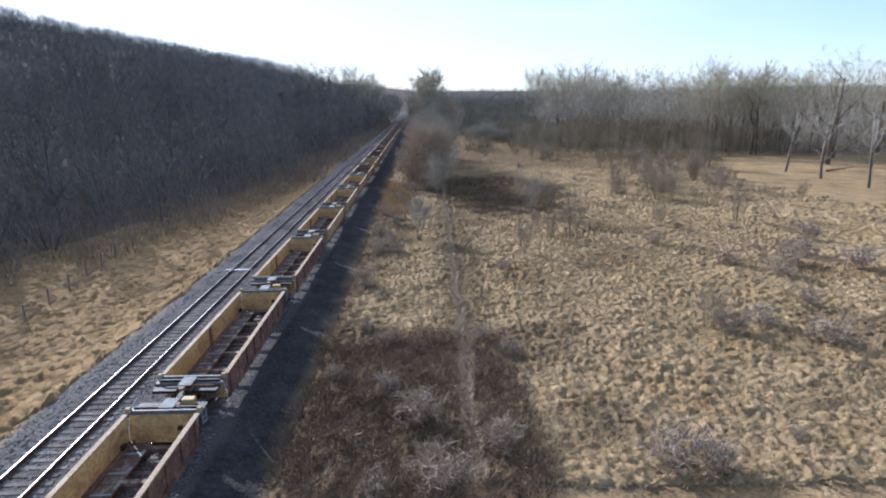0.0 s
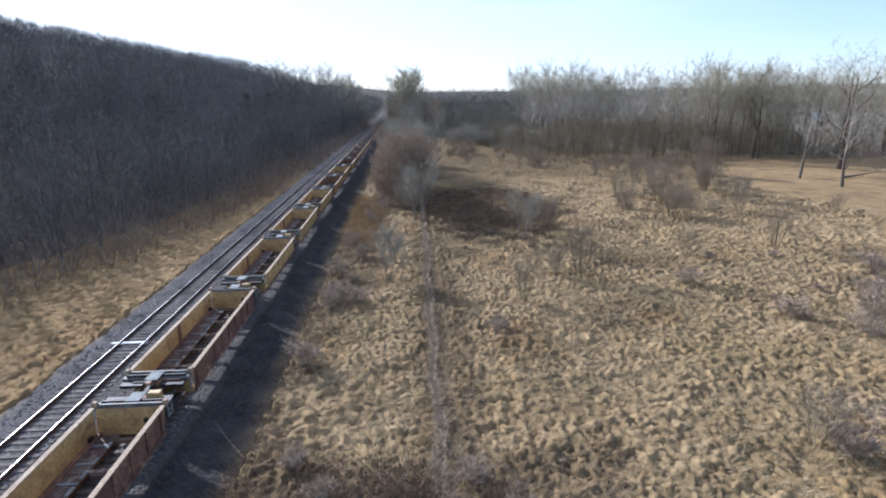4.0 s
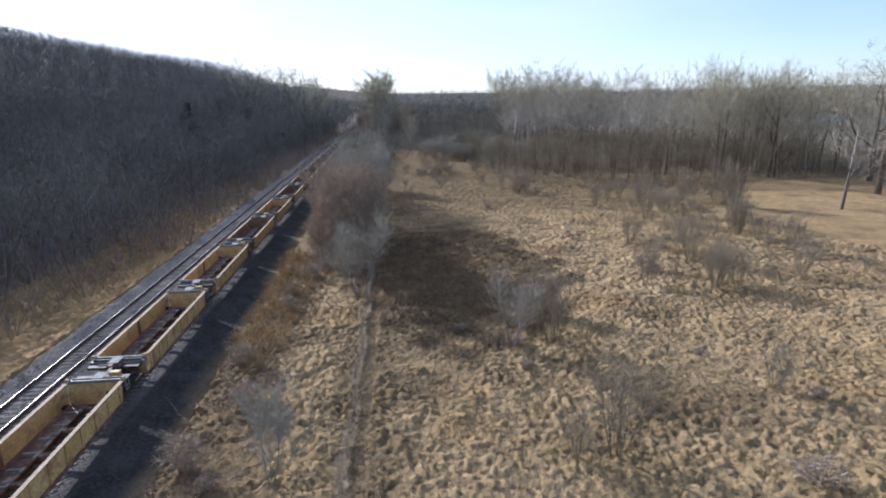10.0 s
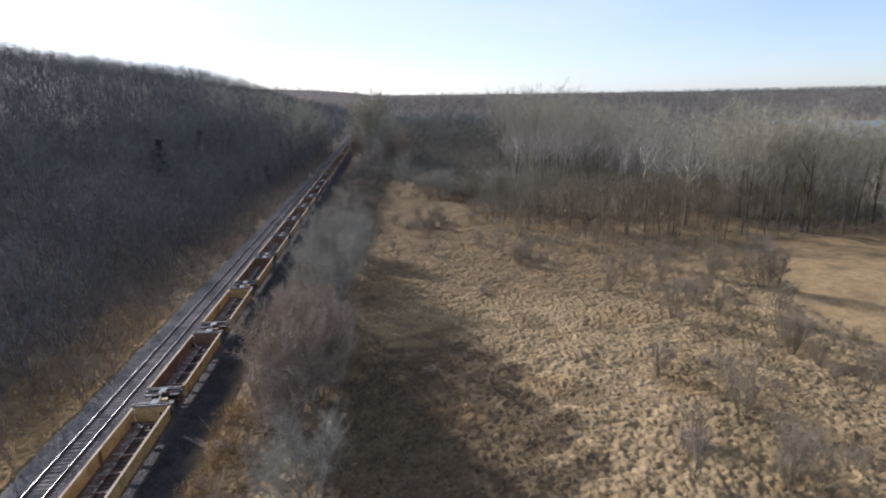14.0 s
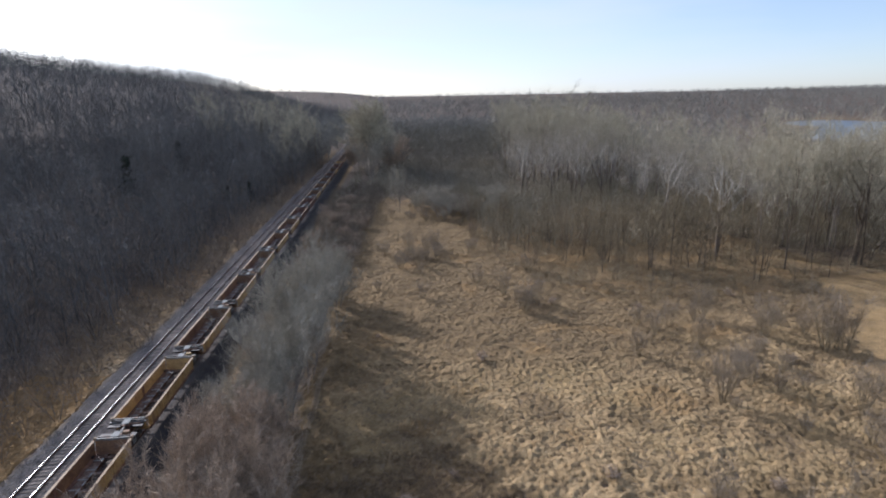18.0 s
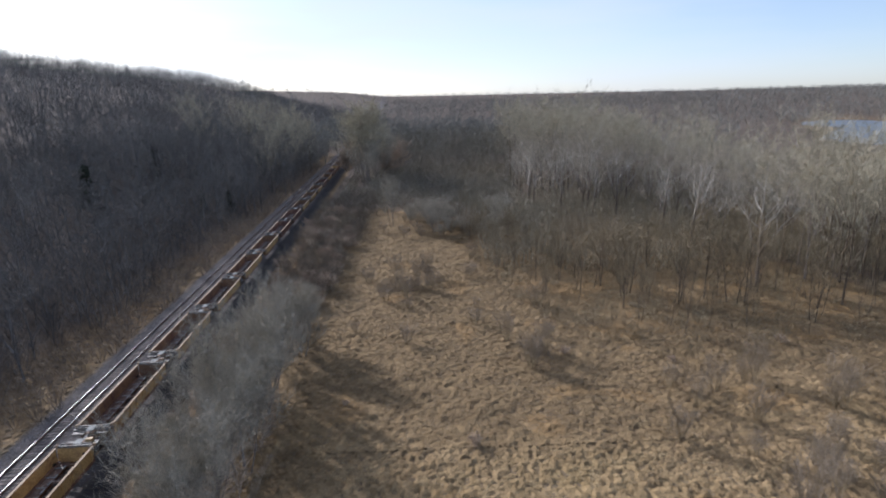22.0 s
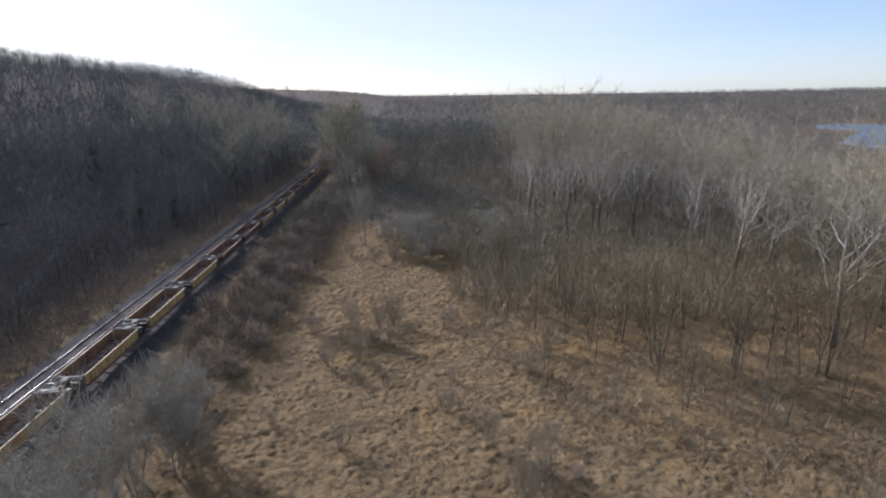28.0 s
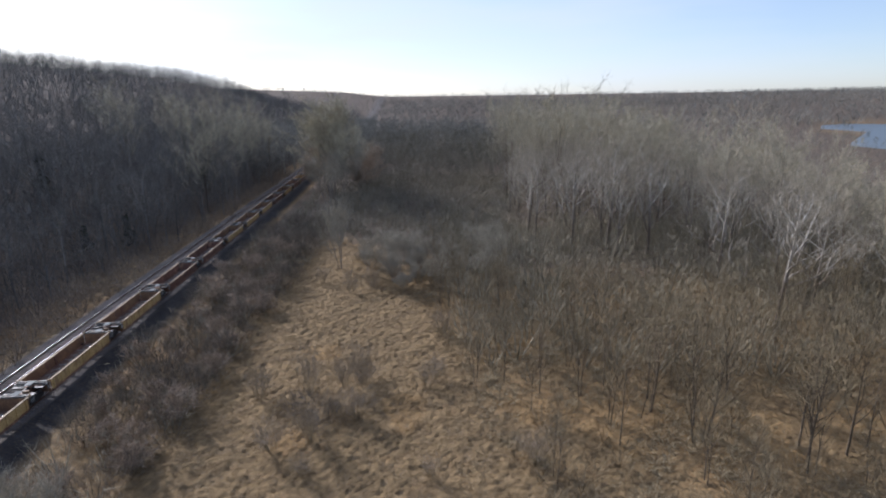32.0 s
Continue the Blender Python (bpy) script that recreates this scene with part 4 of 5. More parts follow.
# brush on the railway's verge
for i, (x, y) in enumerate(scatter(95, -14, 4, 18, 240, lambda x, y: across(x, y) > 5.6 + 0.6 * math.sin(y) and x < np.interp(y, [18, 32, 37, 50, 60, 110, 125, 150, 236], [3, 1.5, -6.4, -6.4, -5, -5, -3, -3, -1]), 1.5)):
    brush.plant(i, x, y, rng.uniform(0.5, 1.1) * np.interp(y, [20, 100, 130, 240], [0.8, 0.9, 1.3, 1.5]), squash=1.2)
for i, (x, y) in enumerate(scatter(120, -15, 4, 152, 262, lambda x, y: across(x, y) > 6.2 and x < np.interp(y, [152, 180, 236], [-3.5, -1.5, 0.5]), 1.9)):
    thickets.plant(i, x, y, rng.uniform(2.0, 4.2), squash=1.15)

def joined(name, places, templates, material, label, category, kind="stuff", smooth=False, tilt=0.0):
    """One object out of many turned and scaled copies of templates; places are (x, y, z, scale, wide)."""
    V, F, base = [], [], 0
    for k, (tv, tf) in enumerate(templates):
        P = np.asarray(places, dtype=np.float32)[k::len(templates)]
        if not len(P):
            continue
        a = rng.uniform(0, 6.283, len(P)).astype(np.float32)
        c, s = np.cos(a)[:, None], np.sin(a)[:, None]
        X = (tv[None, :, 0] * c - tv[None, :, 1] * s) * P[:, 3:4] * P[:, 4:5] + P[:, 0:1]
        Y = (tv[None, :, 0] * s + tv[None, :, 1] * c) * P[:, 3:4] * P[:, 4:5] + P[:, 1:2]
        Z = tv[None, :, 2] * P[:, 3:4] + P[:, 2:3]
        V.append(np.stack([X, Y, Z], -1).reshape(-1, 3))
        F.append((tf[None] + (np.arange(len(P)) * len(tv))[:, None, None]).reshape(-1, 3) + base)
        base += len(P) * len(tv)
    ob = new(name, mesh_np(name, np.concatenate(V), np.concatenate(F), material, smooth))
    return tagged(ob, label, category, kind=kind)


def together(geo):
    (a, f), (b, g) = geo
    return np.concatenate([a, b]), np.concatenate([f, g + len(a)])


def spots(points, lo, hi, wide=1.0):
    P = np.array(points)
    return np.column_stack([P, lie(P[:, 0], P[:, 1]), rng.uniform(lo, hi, len(P)), wide * rng.uniform(0.85, 1.2, len(P))])


def feathery(seed, n, height, spread, width):
    """A far tree: trunk slivers and a brush of twig slivers that fan upwards."""
    r = np.random.default_rng(seed)
    h = np.concatenate([[0.0, 0.0], r.uniform(0.25, 0.8, n)])
    a = r.uniform(0, 6.283, n + 2)
    root = np.stack([np.cos(a) * spread * 0.3 * h, np.sin(a) * spread * 0.3 * h, h * height - 0.3], -1)
    tip = root + np.stack([np.cos(a) * spread, np.sin(a) * spread, height * r.uniform(0.15, 0.45, n + 2)], -1) * r.uniform(0.4, 1.0, (n + 2, 1))
    tip[:2, :2] = 0
    tip[:2, 2] = height
    b2 = r.uniform(0, 6.283, n + 2)
    w = np.stack([np.cos(b2), np.sin(b2), np.zeros(n + 2)], -1) * width * r.uniform(0.6, 1.4, (n + 2, 1))
    return np.stack([root - w, root + w, tip], 1).reshape(-1, 3).astype(np.float32), np.arange((n + 2) * 3).reshape(-1, 3)



bush_kinds = [feathery(680 + i, 60, 2.6, 1.5, 0.03) for i in range(8)]
hill_kinds = [together(tree_geometry(300 + i, 12, 0.13, (8,), 46, 1.7, 0.016, wide=0.62, start=0.12, curl=0.22, sides=(3, 3), segs=(3, 2))) for i in range(6)]
on_hill = lambda x, y: across(x, y) < hill_foot(y) - 1.5
near_edge = scatter(1500, -62, -22, 15, 360, lambda x, y: hill_foot(y) - 16 < across(x, y) < hill_foot(y) + 4.5 + 2.5 * wave(x, y, 18, 42), 1.6)
slope = scatter(1300, -120, -26, -10, 420, lambda x, y: on_hill(x, y), 3.2)


feather_kinds = [feathery(600 + i, 44, 13, 3.6, 0.09) for i in range(8)]
round_kinds = [together(clump(610 + i, 62, 0.0075, 4)) for i in range(8)]
upper = scatter(4600, -420, -70, -150, 1050, lambda x, y: on_hill(x, y) and not (x > -120 and y < 420), 5.6)
joined("hillside_woods", spots(slope, 0.75, 1.25), hill_kinds, M_WOODS, "dark leafless woods covering the hillside", "woods")
end_woods = scatter(70, -64, -31, 225, 345, lambda x, y: across(x, y) < -8.5, 4.0)
joined("hill_end_woods", spots(end_woods, 1.5, 2.1, 0.75), hill_kinds, M_WOODS, "tall dark leafless woods where the hill meets the railway", "woods")
joined("ridge_woods", spots(upper, 10.0, 15.5, 0.8), round_kinds, M_WOODS, "leafless woods on the upper hill and its ridge", "woods")
joined("hillside_thicket", spots(near_edge, 1.8, 4.2, 1.15), [together(clump(310 + i, 90, 0.005)) for i in range(6)], M_THICKET, "leafless thicket along the foot of the hill", "thicket")
softening = scatter(1700, -100, -26, 0, 420, lambda x, y: on_hill(x, y), 3.0)
joined("hillside_scrub", spots(softening, 4.0, 8.0, 1.0), [together(clump(290 + i, 120, 0.004)) for i in range(6)], M_WOODS, "leafless scrub between the hillside trees", "scrub")
cedar = []
for i in range(2):
    r = np.random.default_rng(380 + i)
    n = 170
    h = r.uniform(0.05, 1, n) ** 0.8
    a = r.uniform(0, 6.283, n)
    rad = (1.02 - h) * 1.7 * r.uniform(0.3, 1, n)
    c = np.stack([np.cos(a) * rad, np.sin(a) * rad, h * 8], -1)
    tri = c[:, None, :] + r.normal(0, 0.38, (n, 3, 3))
    cedar.append((tri.reshape(-1, 3).astype(np.float32), np.arange(n * 3).reshape(-1, 3)))
joined("cedar_trees", spots(scatter(14, -75, -34, 110, 480, lambda x, y: on_hill(x, y), 5), 0.6, 1.3), cedar, M_EVERGREEN, "dark evergreen cedars among the bare hillside trees", "trees")

mid_kinds = [together(tree_geometry(350 + i, 17, 0.2, (7,), 18, 2.6, 0.07, wide=0.52, start=0.25, sides=(3, 3), segs=(3, 2))) for i in range(5)]
far_kinds = [together(clump(640 + i, 44, 0.013, 2)) for i in range(6)]
mid = scatter(560, -25, 330, 240, 520, lambda x, y: in_woods(x, y) and not river_mask(x, y) and y > 345 and (x > tall_line(y) or y > 420) and x < 90 + (y - 340) * 0.15, 6.5)
mid += scatter(160, -60, -22, 330, 560, lambda x, y: across(x, y) < -8.5, 5)
mid += scatter(150, -40, 10, 325, 640, lambda x, y: 5.5 < across(x, y) < 18, 4)
joined("floodplain_woods", spots(mid, 0.75, 1.2), mid_kinds, M_FARWOODS, "bare floodplain woods reaching back to the river", "woods")
far = scatter(4200, -300, 1300, 500, 1500, lambda x, y: not river_mask(x, y) and across(x, y) > 8 and not (x > 150 and y < 700), 9)
far += scatter(2000, -1500, 2200, 1050, 2100, lambda x, y: not river_mask(x, y), 16)
low = scatter(1000, 84, 470, 200, 640, lambda x, y: not river_mask(x, y) and x > 92 + (y - 340) * 0.15 and (x > 165 or y > 345), 8)
low = spots(low, 0.5, 0.78, 1.3)
low[:, 3] *= np.where(low[:, 0] - 11 > 0.58 * (low[:, 1] - 80), 0.5, 1.0)
joined("riverside_woods", low, feather_kinds, M_FARWOODS, "low leafless woods between the grassland and the river", "woods")
joined("far_woods", spots(far, 6.5, 14.0, 1.2), far_kinds, M_FARWOODS, "distant leafless woods and wooded hills on the horizon", "woods")
scrub = scatter(760, -4, 84, 214, 480, lambda x, y: y > woods_line(x) + 6 and across(x, y) > 7 and x < tall_line(y) + 1, 3.0)
back = scatter(150, -3, 80, 318, 480, lambda x, y: across(x, y) > 12 and x < tall_line(y) + 2, 5.0)
joined("scrubland_trees", spots(back, 0.72, 1.05), mid_kinds, M_SCRUB, "grey leafless trees standing over the scrub", "trees")
joined("scrubland", spots(scrub, 2.6, 5.6, 1.25), [together(clump(330 + i, 170, 0.0052)) for i in range(8)], M_SCRUB, "dark leafless scrub between the grassland and the far woods", "scrub")
edge = scatter(640, 21, 112, 136, 222, lambda x, y: woods_line(x) - 9 + 3 * wave(x, y, 8, 77) < y < woods_line(x) + 62 and not mown_mask(x, y) and wave(x, y, 11, 71) > -0.25, 2.0)
joined("sapling_scrub", spots(edge, 0.8, 2.5, 1.25), [together(clump(344 + i, 110, 0.006)) for i in range(6)], M_UNDER, "low brown leafless scrub beneath the young trees", "scrub")
wood_edge = scatter(760, 26, 125, 172, 262, lambda x, y: woods_line(x) + np.interp(x, [26, 34, 78, 90], [6, 26, 26, 4]) < y < woods_line(x) + 98 and not mown_mask(x, y), 2.4)
joined("wood_edge_scrub", spots(wood_edge, 2.4, 6.4, 1.1), [together(clump(384 + i, 120, 0.0062)) for i in range(6)], M_EDGE, "tall leafless scrub filling the edge of the woods", "scrub")
bramble = scatter(620, -8, 5, 17.5, 36, lambda x, y: across(x, y) > 4.9 + 0.5 * wave(x, y, 5, 72) and x < np.interp(y, [17, 33, 36], [4.6, 4.0, 2.5]) + 0.5 * wave(x, y, 4, 73) and y < 33 + 3 * wave(x, y, 6, 74) and abs(x - 1.35) > 0.55, 0.34)
joined("bramble_patch", spots(bramble, 0.45, 1.15, 1.25), [together(clump(352 + i, 110, 0.011)) for i in range(6)], M_BRAMBLE, "waist-high tangle of dead brown brambles and weeds", "brambles")
# dark weeds over the tree row's shadow, added to deepen it
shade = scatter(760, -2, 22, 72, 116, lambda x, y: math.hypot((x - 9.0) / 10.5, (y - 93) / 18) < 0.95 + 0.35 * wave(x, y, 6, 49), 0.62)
joined("dark_weeds", spots(shade, 0.4, 1.0, 1.35), [together(clump(366 + i, 80, 0.011)) for i in range(4)], M_BRAMBLE, "knee-high weeds, dark brown to deepen the trees' painted shadow", "weeds")
tufts = scatter(130, -10.5, -5.5, 72, 101, lambda x, y: across(x, y) > 5.4 and wave(x, y, 8, 75) > -0.25, 0.6)
joined("orange_tufts", spots(tufts, 0.7, 1.5, 1.2), [together(clump(360 + i, 120, 0.010)) for i in range(4)], M_ORANGE, "rusty orange grass tufts beside the railway", "grass")
under = scatter(2500, 0, 170, 148, 345, lambda x, y: y > woods_line(x) - 2 and across(x, y) > 8 and in_woods(x, y - 6), 1.5)
under += scatter(260, -14, 6, 150, 330, lambda x, y: across(x, y) > 6 and x < np.interp(y, [150, 236, 240, 330], [-3, 0, 6, 6]), 1.7)
low_stems = scatter(420, -14, 4, 18, 245, lambda x, y: across(x, y) > 5.4 and x < np.interp(y, [18, 32, 37, 50, 60, 110, 125, 150, 236], [3.5, 2, -6.4, -6.2, -4.5, -4.5, -3, -3, -0.5]), 1.0)
tall = scatter(80, -6, -1.2, 94, 136, lambda x, y: across(x, y) > 8.6, 1.0)
joined("tree_row_thicket", spots(tall, 0.9, 1.9, 0.9), bush_kinds, M_REDTWIG, "dense leafless thicket beneath the trees beside the railway", "thicket")
joined("verge_thicket", spots(low_stems, 0.3, 0.6, 0.85), bush_kinds, M_WEED, "low leafless thicket on the railway's verge", "thicket")
joined("undergrowth", spots(under, 1.4, 4.6, 1.15), [together(clump(376 + i, 72, 0.0075)) for i in range(6)], M_EDGE, "brown leafless undergrowth beneath the trees", "undergrowth")

# ---- tussock grass ----
def tussock(seed):
    r = np.random.default_rng(seed)
    k = 7
    a = np.arange(k) * 6.283 / k
    rings = [np.stack([np.cos(a) * q * r.uniform(0.5, 1.5, k), np.sin(a) * q * r.uniform(0.5, 1.5, k), z + r.uniform(-0.16, 0.2, k) * (z > 0)], -1) for q, z in ((1.0, -0.15), (0.62, 0.3))]
    v = np.concatenate([*rings, [[r.normal(0, 0.3), r.normal(0, 0.3), 0.5]]])
    f = []
    for i in range(k):
        j = (i + 1) % k
        f += [(i, j, k + j), (i, k + j, k + i), (k + i, k + j, 2 * k)]
    return v.astype(np.float32), np.array(f, dtype=np.int32)


def blades(seed, n=16, width=0.09):
    r = np.random.default_rng(seed)
    a = r.uniform(0, 6.283, n)
    root = np.stack([np.cos(a), np.sin(a), np.full(n, 0.5)], -1) * r.uniform(0.1, 0.8, (n, 1))
    tip = root + np.stack([np.cos(a) * 0.9, np.sin(a) * 0.9, r.uniform(-0.35, 0.7, n)], -1) * r.uniform(0.5, 1.15, (n, 1))
    w = np.stack([-np.sin(a), np.cos(a), np.zeros(n)], -1) * width
    return np.stack([root - w, root + w, tip], 1).reshape(-1, 3).astype(np.float32), np.arange(n * 3).reshape(-1, 3)


def domes(X, Y, g, seed):
    """Overlapping uneven mounds about g apart: height 0 to 1, and each mound's own tone."""
    r = np.random.default_rng(seed)
    n0, n1 = 512, 2048
    jx, jy, rad, top, tone, sx = (r.uniform(lo, hi, (n0, n1)) for lo, hi in ((0, 1), (0, 1), (0.5, 0.95), (0.3, 1.0), (0, 1), (0.65, 1.5)))
    ci, cj = np.floor(X / g).astype(int), np.floor(Y / g).astype(int)
    best, own = np.full(X.shape, -0.3), np.zeros(X.shape)
    for a in (-1, 0, 1):
        for b2 in (-1, 0, 1):
            i, j = (ci + a) % n0, (cj + b2) % n1
            dx = (X - (ci + a + jx[i, j]) * g) / (rad[i, j] * g) * sx[i, j]
            dy = (Y - (cj + b2 + jy[i, j]) * g) / (rad[i, j] * g) / sx[i, j]
            q = 1 - dx * dx - dy * dy
            h = top[i, j] * np.sign(q) * np.sqrt(np.abs(q))
            up2 = h > best
            best, own = np.where(up2, h, best), np.where(up2, tone[i, j], own)
    return best, own


def brownness(x, y):
    """How far the grass has gone from straw to brown: by the verge, along the old boundary and towards the woods; brown
    also paints the tree row's shadow.
    """
    v = np.clip((np.interp(y, [15, 32, 37, 50, 60, 130, 240], [4.5, 4.0, -5.8, -5.8, -4.5, -3, 1]) - x + 2.5 * wave(x, y, 7, 51)) / 2, 0, 1)
    bx = 1.75 - 0.0175 * y
    v = np.maximum(v, 0.85 * np.clip((2.7 + 1.3 * wave(x, y, 9, 52) - np.abs(x - bx - 0.9)) / 1.5, 0, 1) * np.clip((y - 24) / 10, 0, 1) * np.clip((125 - y) / 20, 0, 1))
    # ellipse of brown: the tree row's shadow put into the grass colour
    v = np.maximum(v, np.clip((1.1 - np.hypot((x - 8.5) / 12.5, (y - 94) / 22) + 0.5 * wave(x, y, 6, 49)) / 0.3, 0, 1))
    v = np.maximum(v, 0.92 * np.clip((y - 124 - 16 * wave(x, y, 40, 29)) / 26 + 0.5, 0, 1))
    v = np.maximum(v, np.clip((y - woods_line(x) + 12 + 5 * wave(x, y, 14, 50)) / 6, 0, 1))
    v = np.maximum(v, 0.7 * np.clip((x - 27 + 8 * wave(x, y, 12, 81)) / 7, 0, 1) * np.clip((y - 80 + 8 * wave(x, y, 15, 82)) / 8, 0, 1) * np.clip(0.6 + 1.5 * wave(x, y, 7, 83), 0, 1))
    return np.maximum(v, 0.75 * np.clip((wave(x, y, 15, 53) - 0.2) / 0.2, 0, 1))


def grass_carpet(name, x0, x1, y0, y1, step, label, where=None, golden=0.0):
    X, Y = np.meshgrid(np.arange(x0, x1, step), np.arange(y0, y1, step))
    X = X + rng.normal(0, step * 0.25, X.shape)
    Y = Y + rng.normal(0, step * 0.25, Y.shape)
    keep = where(X, Y) if where else rough_mask(X, Y) & (across(X, Y) > 5.0)
    big, tone = domes(X + 0.25 * wave(X, Y, 1.7, 54), Y + 0.25 * wave(X, Y, 1.9, 55), 0.43, 61)
    small, tone2 = domes(X + 0.1 * wave(X, Y, 0.6, 59), Y, 0.23, 62)
    lush = 1 + 0.4 * wave(X, Y, 13, 31) + 0.5 * wave(X, Y, 3.5, 66)
    lush = lush * np.where(Y > woods_line(X) - 2, 0.6, 1.0)
    lush = lush * np.interp(Y, [78, 130], [1.0, 0.68])
    bx = 1.75 - 0.0175 * Y
    lush = lush * np.where((X - bx > 0.25) & (X - bx < 1.1) & (Y > 24) & (Y < 125), 0.35, 1.0)
    Z = lie(X, Y) - 0.06 + lush * (0.28 * big + 0.14 * small) + rng.normal(0, 0.058, X.shape)
    Z = np.where(keep, Z, lie(X, Y) - 0.4)
    ny2, nx2 = X.shape
    ids = np.arange(nx2 * ny2).reshape(ny2, nx2)
    q = np.stack([ids[:-1, :-1], ids[:-1, 1:], ids[1:, 1:], ids[1:, :-1]], -1).reshape(-1, 4)
    q = q[keep.ravel()[q].any(1)]
    used, back = np.unique(q, return_inverse=True)
    me = mesh_np(name, np.stack([X, Y, Z], -1).reshape(-1, 3)[used], back.reshape(-1, 4), M_TUSSOCK)
    tint = np.clip((wave(X, Y, 11, 56) - 0.42 + 0.25 * (Y > woods_line(X) - 4)) / 0.15, 0, 0.42) * (0.5 + 0.5 * tone2)
    tint = np.maximum(tint, golden * (0.3 + 0.7 * tone2))
    ca = me.color_attributes.new("clump", 'FLOAT_COLOR', 'POINT')
    # golden strip: brown past y 84 puts the hill trees' shade into colour
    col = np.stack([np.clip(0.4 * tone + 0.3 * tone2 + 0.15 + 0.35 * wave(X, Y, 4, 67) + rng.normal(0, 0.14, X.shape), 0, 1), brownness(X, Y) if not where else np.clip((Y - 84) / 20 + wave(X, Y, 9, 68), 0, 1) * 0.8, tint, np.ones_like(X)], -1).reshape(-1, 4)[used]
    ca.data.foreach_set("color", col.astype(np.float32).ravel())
    return tagged(new(name, me), label, "grass", kind="stuff")


M_TUSSOCK = tussock_material()
grass_carpet("tussock_grass", -9.5, 41.1, 14, 84.1, 0.135, "matted straw-coloured tussock grass covering the field")
grass_carpet("tussock_grass", 41, 66, 14, 84.1, 0.2, "matted straw-coloured tussock grass farther out on the field")
grass_carpet("tussock_grass", 65.8, 100, 14, 92, 0.4, "matted straw-coloured tussock grass on the far side of the field",
             where=lambda x, y: rough_mask(x, y) & (x < 94 + 6 * wave(x, y, 14, 16)))
grass_carpet("tussock_grass", -9.5, 66, 84, 128.1, 0.18, "matted straw-coloured tussock grass across the field's middle")
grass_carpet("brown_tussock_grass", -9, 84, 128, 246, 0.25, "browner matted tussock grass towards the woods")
cand = np.concatenate([rng.uniform((-10, 15), (74, 238), (24000, 2)), rng.uniform((-8, 18), (36, 76), (9000, 2))])
ok = field_mask(cand[:, 0], cand[:, 1]) & (across(cand[:, 0], cand[:, 1]) > 5.2)
cand = cand[ok]
cz = lie(cand[:, 0], cand[:, 1])
tuss = [(x, y, z, s, 1.0) for (x, y), z, s in zip(cand, cz, rng.uniform(0.3, 0.65, len(cand)))]
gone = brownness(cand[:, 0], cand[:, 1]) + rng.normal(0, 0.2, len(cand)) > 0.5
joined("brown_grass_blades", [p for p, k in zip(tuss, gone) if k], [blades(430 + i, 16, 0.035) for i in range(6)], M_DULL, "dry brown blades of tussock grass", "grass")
joined("grass_blades", [p for p, k in zip(tuss, gone) if not k], [blades(420 + i, 18, 0.035) for i in range(6)], M_BLADE, "dry drooping blades of tussock grass", "grass")
cand = rng.uniform((-46, 5), (-10, 330), (14000, 2))
cu = across(cand[:, 0], cand[:, 1])
cand = cand[(cu < -7.6) & (cu > hill_foot(cand[:, 1]) - 3)]
gold = [(x, y, z - 0.05, s, 1.3) for (x, y), z, s in zip(cand, lie(cand[:, 0], cand[:, 1]), rng.uniform(0.15, 0.4, len(cand)))]
grass_carpet("golden_grass", -46, -12, 4, 128, 0.2, "golden dry grass between the railway and the hill",
             where=lambda x, y: (across(x, y) < -7.8 + 0.5 * wave(x, y, 4, 69)) & (across(x, y) > hill_foot(y) - 3), golden=0.75)
joined("golden_blades", [p for p in gold if p[1] < 88], [blades(460 + i, 18, 0.05) for i in range(5)], M_GOLD, "golden dry grass blades beside the railway", "grass")
# farthest stretch of the strip, browned in place of the hill's shade
joined("trackside_grass", [p for p in gold if p[1] >= 126], [tussock(445 + i) for i in range(5)], M_DULL, "grass at the foot of the hill, dull brown to stand for its shade", "grass")
cand = rng.uniform((-10, 17), (4, 60), (2000, 2))
cand = cand[(across(cand[:, 0], cand[:, 1]) > 4.6) & (cand[:, 0] < np.interp(cand[:, 1], [17, 32, 37, 60], [4, 3, -6, -6]) + wave(cand[:, 0], cand[:, 1], 6, 33))]
weeds = [(x, y, z, s, 0.8) for (x, y), z, s in zip(cand, lie(cand[:, 0], cand[:, 1]), rng.uniform(0.25, 0.5, len(cand)))]
joined("dead_weeds", weeds, [blades(470 + i, 40, 0.025) for i in range(6)], M_WEED, "knee-high dead brown weeds", "weeds")
cand = rng.uniform((10, 140), (110, 235), (11000, 2))
cand = cand[(cand[:, 1] > woods_line(cand[:, 0]) - 5 + 4 * wave(cand[:, 0], cand[:, 1], 9, 34)) & (wave(cand[:, 0], cand[:, 1], 12, 35) > -0.05) & ~mown_mask(cand[:, 0], cand[:, 1])][:7000]
weeds = [(x, y, z, s, 0.8) for (x, y), z, s in zip(cand, lie(cand[:, 0], cand[:, 1]), rng.uniform(0.3, 0.9, len(cand)))]
joined("woodland_weeds", weeds, [blades(480 + i, 22, 0.05) for i in range(6)], M_UNDER, "waist-high brown weeds among the saplings", "weeds")
cand = rng.uniform((-14, 15), (4, 240), (5000, 2))
cu = across(cand[:, 0], cand[:, 1])
cand = cand[(cu > 4.3) & (cand[:, 0] < 0)]
verge = [(x, y, z, s, 1.1) for (x, y), z, s in zip(cand, lie(cand[:, 0], cand[:, 1]), rng.uniform(0.2, 0.42, len(cand)))]
joined("verge_grass", verge, [blades(450 + i, 20, 0.035) for i in range(5)], M_DULL, "tawny grass on the railway's verge", "grass")

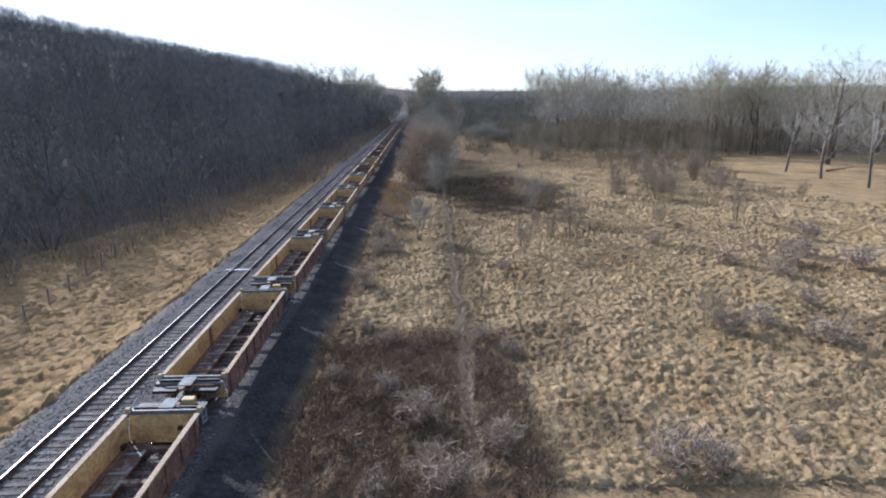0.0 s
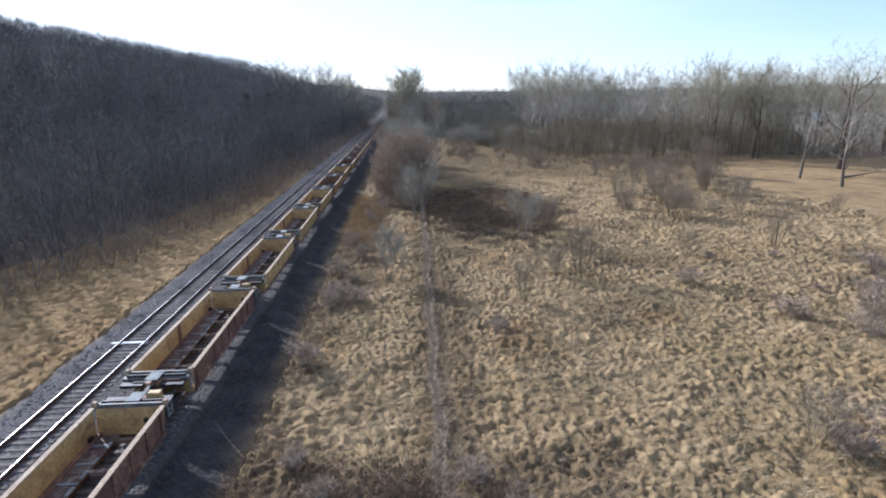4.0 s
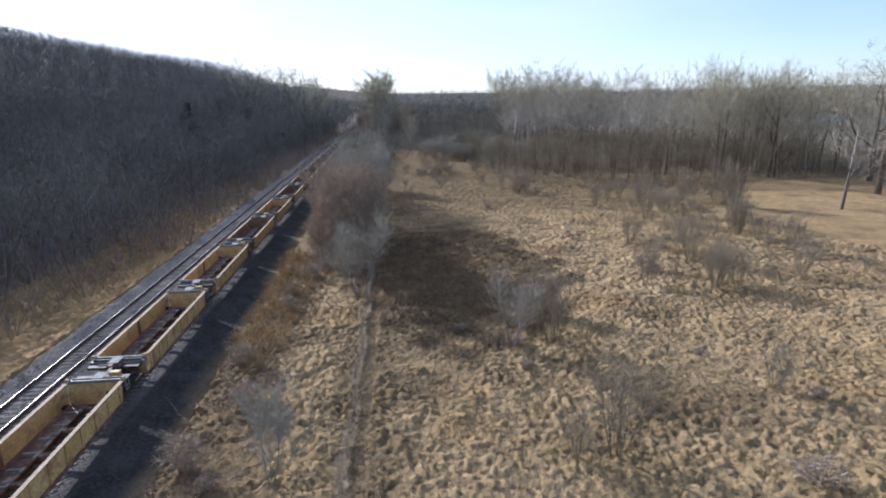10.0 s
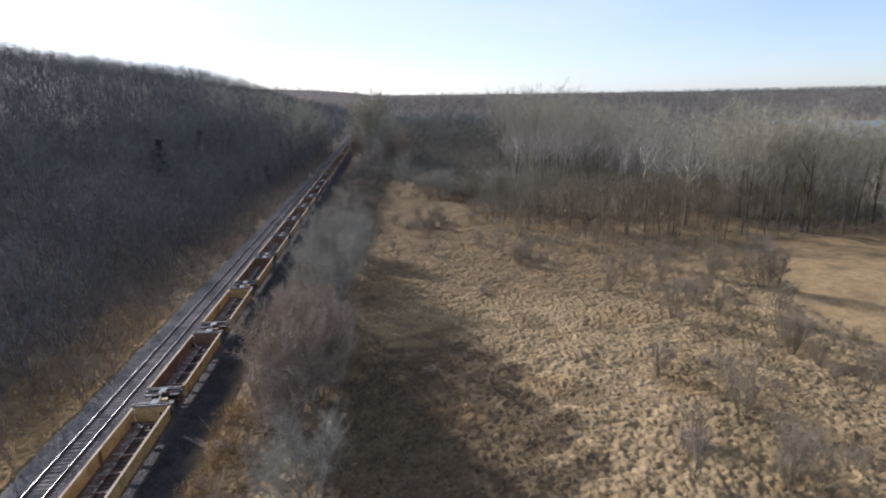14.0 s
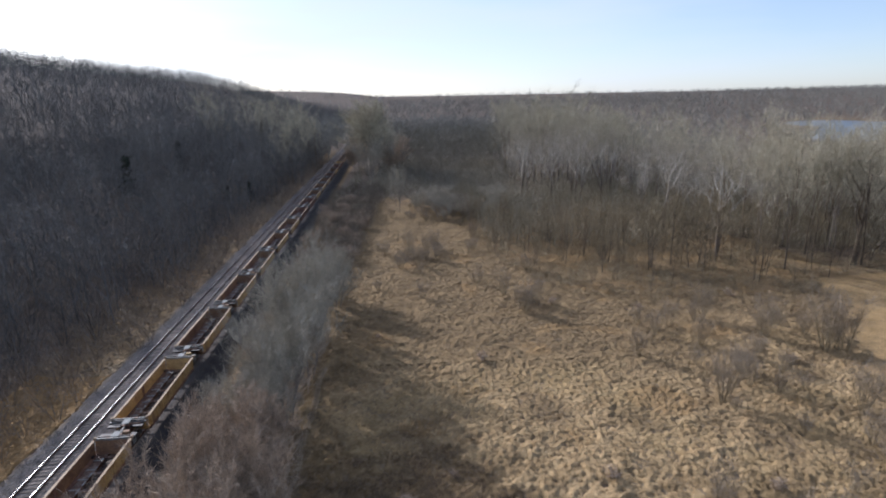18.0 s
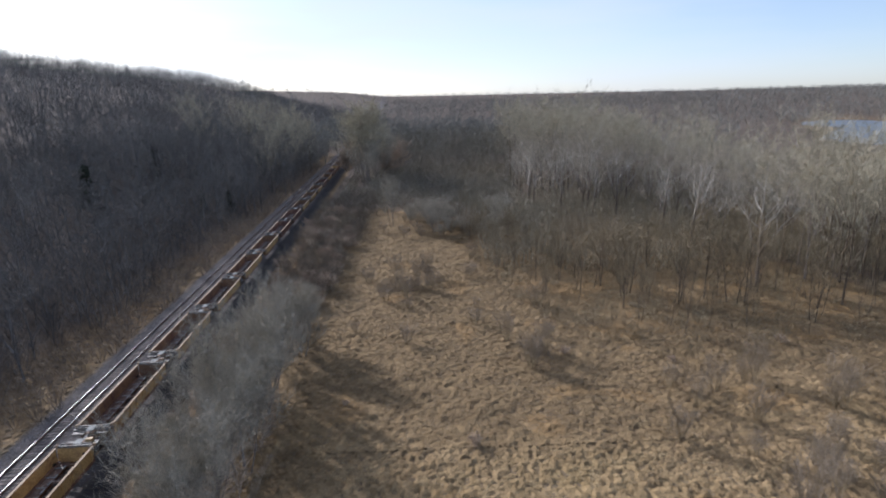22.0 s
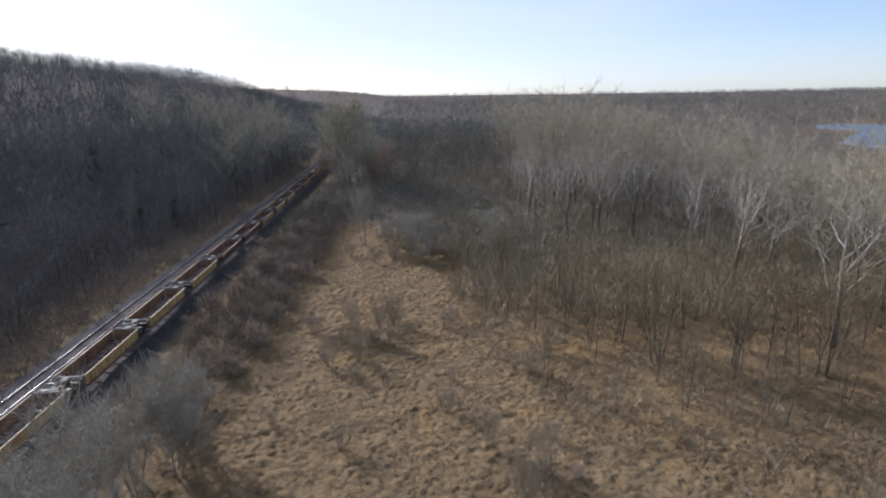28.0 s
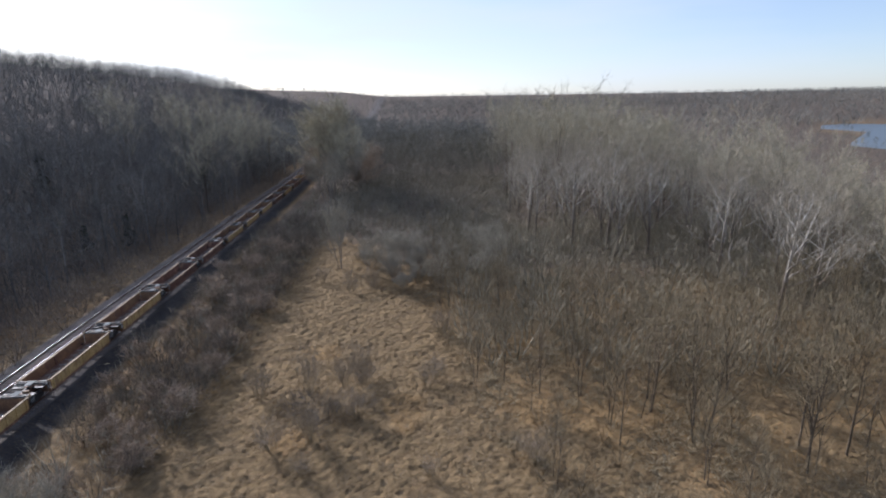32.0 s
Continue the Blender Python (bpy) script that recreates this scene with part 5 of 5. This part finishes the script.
# ---- line of standing grass along the old boundary ----
by = rng.uniform(19, 128, 1700)
bx = 1.75 - 0.0175 * by + 0.12 * np.sin(by * 0.7) + rng.normal(0, 0.07, len(by))
line = [(x, y, z, s, 0.45) for x, y, z, s in zip(bx, by, lie(bx, by) + 0.1, rng.uniform(0.4, 0.8, len(by)))]
joined("boundary_grass", line, [blades(490 + i, 22, 0.035) for i in range(5)], M_BOUNDARY, "line of pale standing grass along an old field boundary", "grass")

# ---- fence by the foot of the hill ----
fence = tagged(new("wire_fence"), "low wire fence with weathered posts in dry grass", "fence")
fa, fb = Vector((-27.6, 29, 0)), Vector((-32.6, 53, 0))
posts = []
for i in range(8):
    p = fa.lerp(fb, i / 7)
    p.z = float(lie(p.x, p.y))
    posts.append(p)
    bm = bmesh.new()
    bmesh.ops.create_cone(bm, cap_ends=True, segments=8, radius1=0.07, radius2=0.06, depth=1.7, matrix=pose(p.x, p.y, p.z + 0.65, 2 * math.sin(i), 2, 0))
    part("post", bm, M_POST, fence)
for hgt in (0.35, 0.65, 0.95, 1.25):
    for p, q in zip(posts, posts[1:]):
        bm = bmesh.new()
        d = q - p
        m = Matrix.Translation((p + q) / 2 + Vector((0, 0, hgt))) @ d.to_track_quat('Z', 'Y').to_matrix().to_4x4()
        bmesh.ops.create_cone(bm, cap_ends=False, segments=4, radius1=0.012, radius2=0.012, depth=d.length, matrix=m)
        part("wire", bm, M_WIRE, fence)

log_geo = tree_geometry(500, 9, 0.28, (5,), 3, 0.8, 0.03, wide=0.6, start=0.5)
fallen = tree_kind("fallen_log", "bleached fallen trunk at the edge of the mown grass", "log", "", M_PALE, M_PALETWIG, log_geo, "branch_stubs")
fallen.matrix_basis = pose(84, 121, 0.3, 0, 86, 10)

# ---- ties and ballast stones ----
tie_me = bpy.data.meshes.new("tie")
bm = boxes((-1.28, 1.28, -0.115, 0.115, -0.34, -0.165), bevel=0.012)
bm.to_mesh(tie_me)
bm.free()
tie_me.materials.append(M_TIE)
for track, lo, hi in ((track_empty, 12.0, 157.0), (track_train, 18.0, 40.0)):
    y = lo
    while y < hi:
        ob = new("tie", tie_me)
        ob.parent = track
        ob.matrix_basis = pose(rng.normal(0, 0.03), y, rng.normal(0, 0.008), 0, 0, rng.normal(0, 0.8))
        y += 0.50
painted = new("painted_tie", bpy.data.meshes.new("painted_tie"))
bm = boxes((-1.3, 0.9, -0.15, 0.15, -0.163, -0.06), bevel=0.02)
bm.to_mesh(painted.data)
bm.free()
painted.data.materials.append(M_WHITE)
painted.parent = track_empty
painted.matrix_basis = pose(0, 46.3, -0.01)
tagged(painted, "white painted board lying across the ties")
for track, ranges in ((track_empty, ((-60, 11.6), (157.2, 420))), (track_train, ((-60, 17.6), (40.2, 420)))):
    bm = bmesh.new()
    for lo, hi in ranges:
        for y in np.arange(lo, hi, 0.5):
            add_box(bm, -1.28, 1.28, y - 0.11, y + 0.11, -0.34, -0.165)
    tagged(part("distant_ties", bm, M_TIE, track, "timber ties farther along the track"), kind="stuff")
r = np.random.default_rng(9)
sv = np.array([(1, 0, 0), (-0.9, 0.2, 0), (0, 1, 0), (0.1, -0.9, 0), (0, 0, 0.8)], dtype=np.float32)
sf = np.array([(0, 2, 4), (2, 1, 4), (1, 3, 4), (3, 0, 4)], dtype=np.int32)
su, sy = r.uniform(-8.0, 1.7, 20000), 10 + 150 * r.uniform(0, 1, 20000) ** 1.5
sx_w = -11.0 + su * TC - sy * TS
sy_w = su * TS + sy * TC
stones = [(x, y, z, s, 1.0) for x, y, z, s in zip(sx_w, sy_w, lie(sx_w, sy_w), r.uniform(0.04, 0.11, len(su)))]
joined("ballast_stones", stones, [(sv, sf)], M_STONE, "loose grey ballast stones", "ballast")
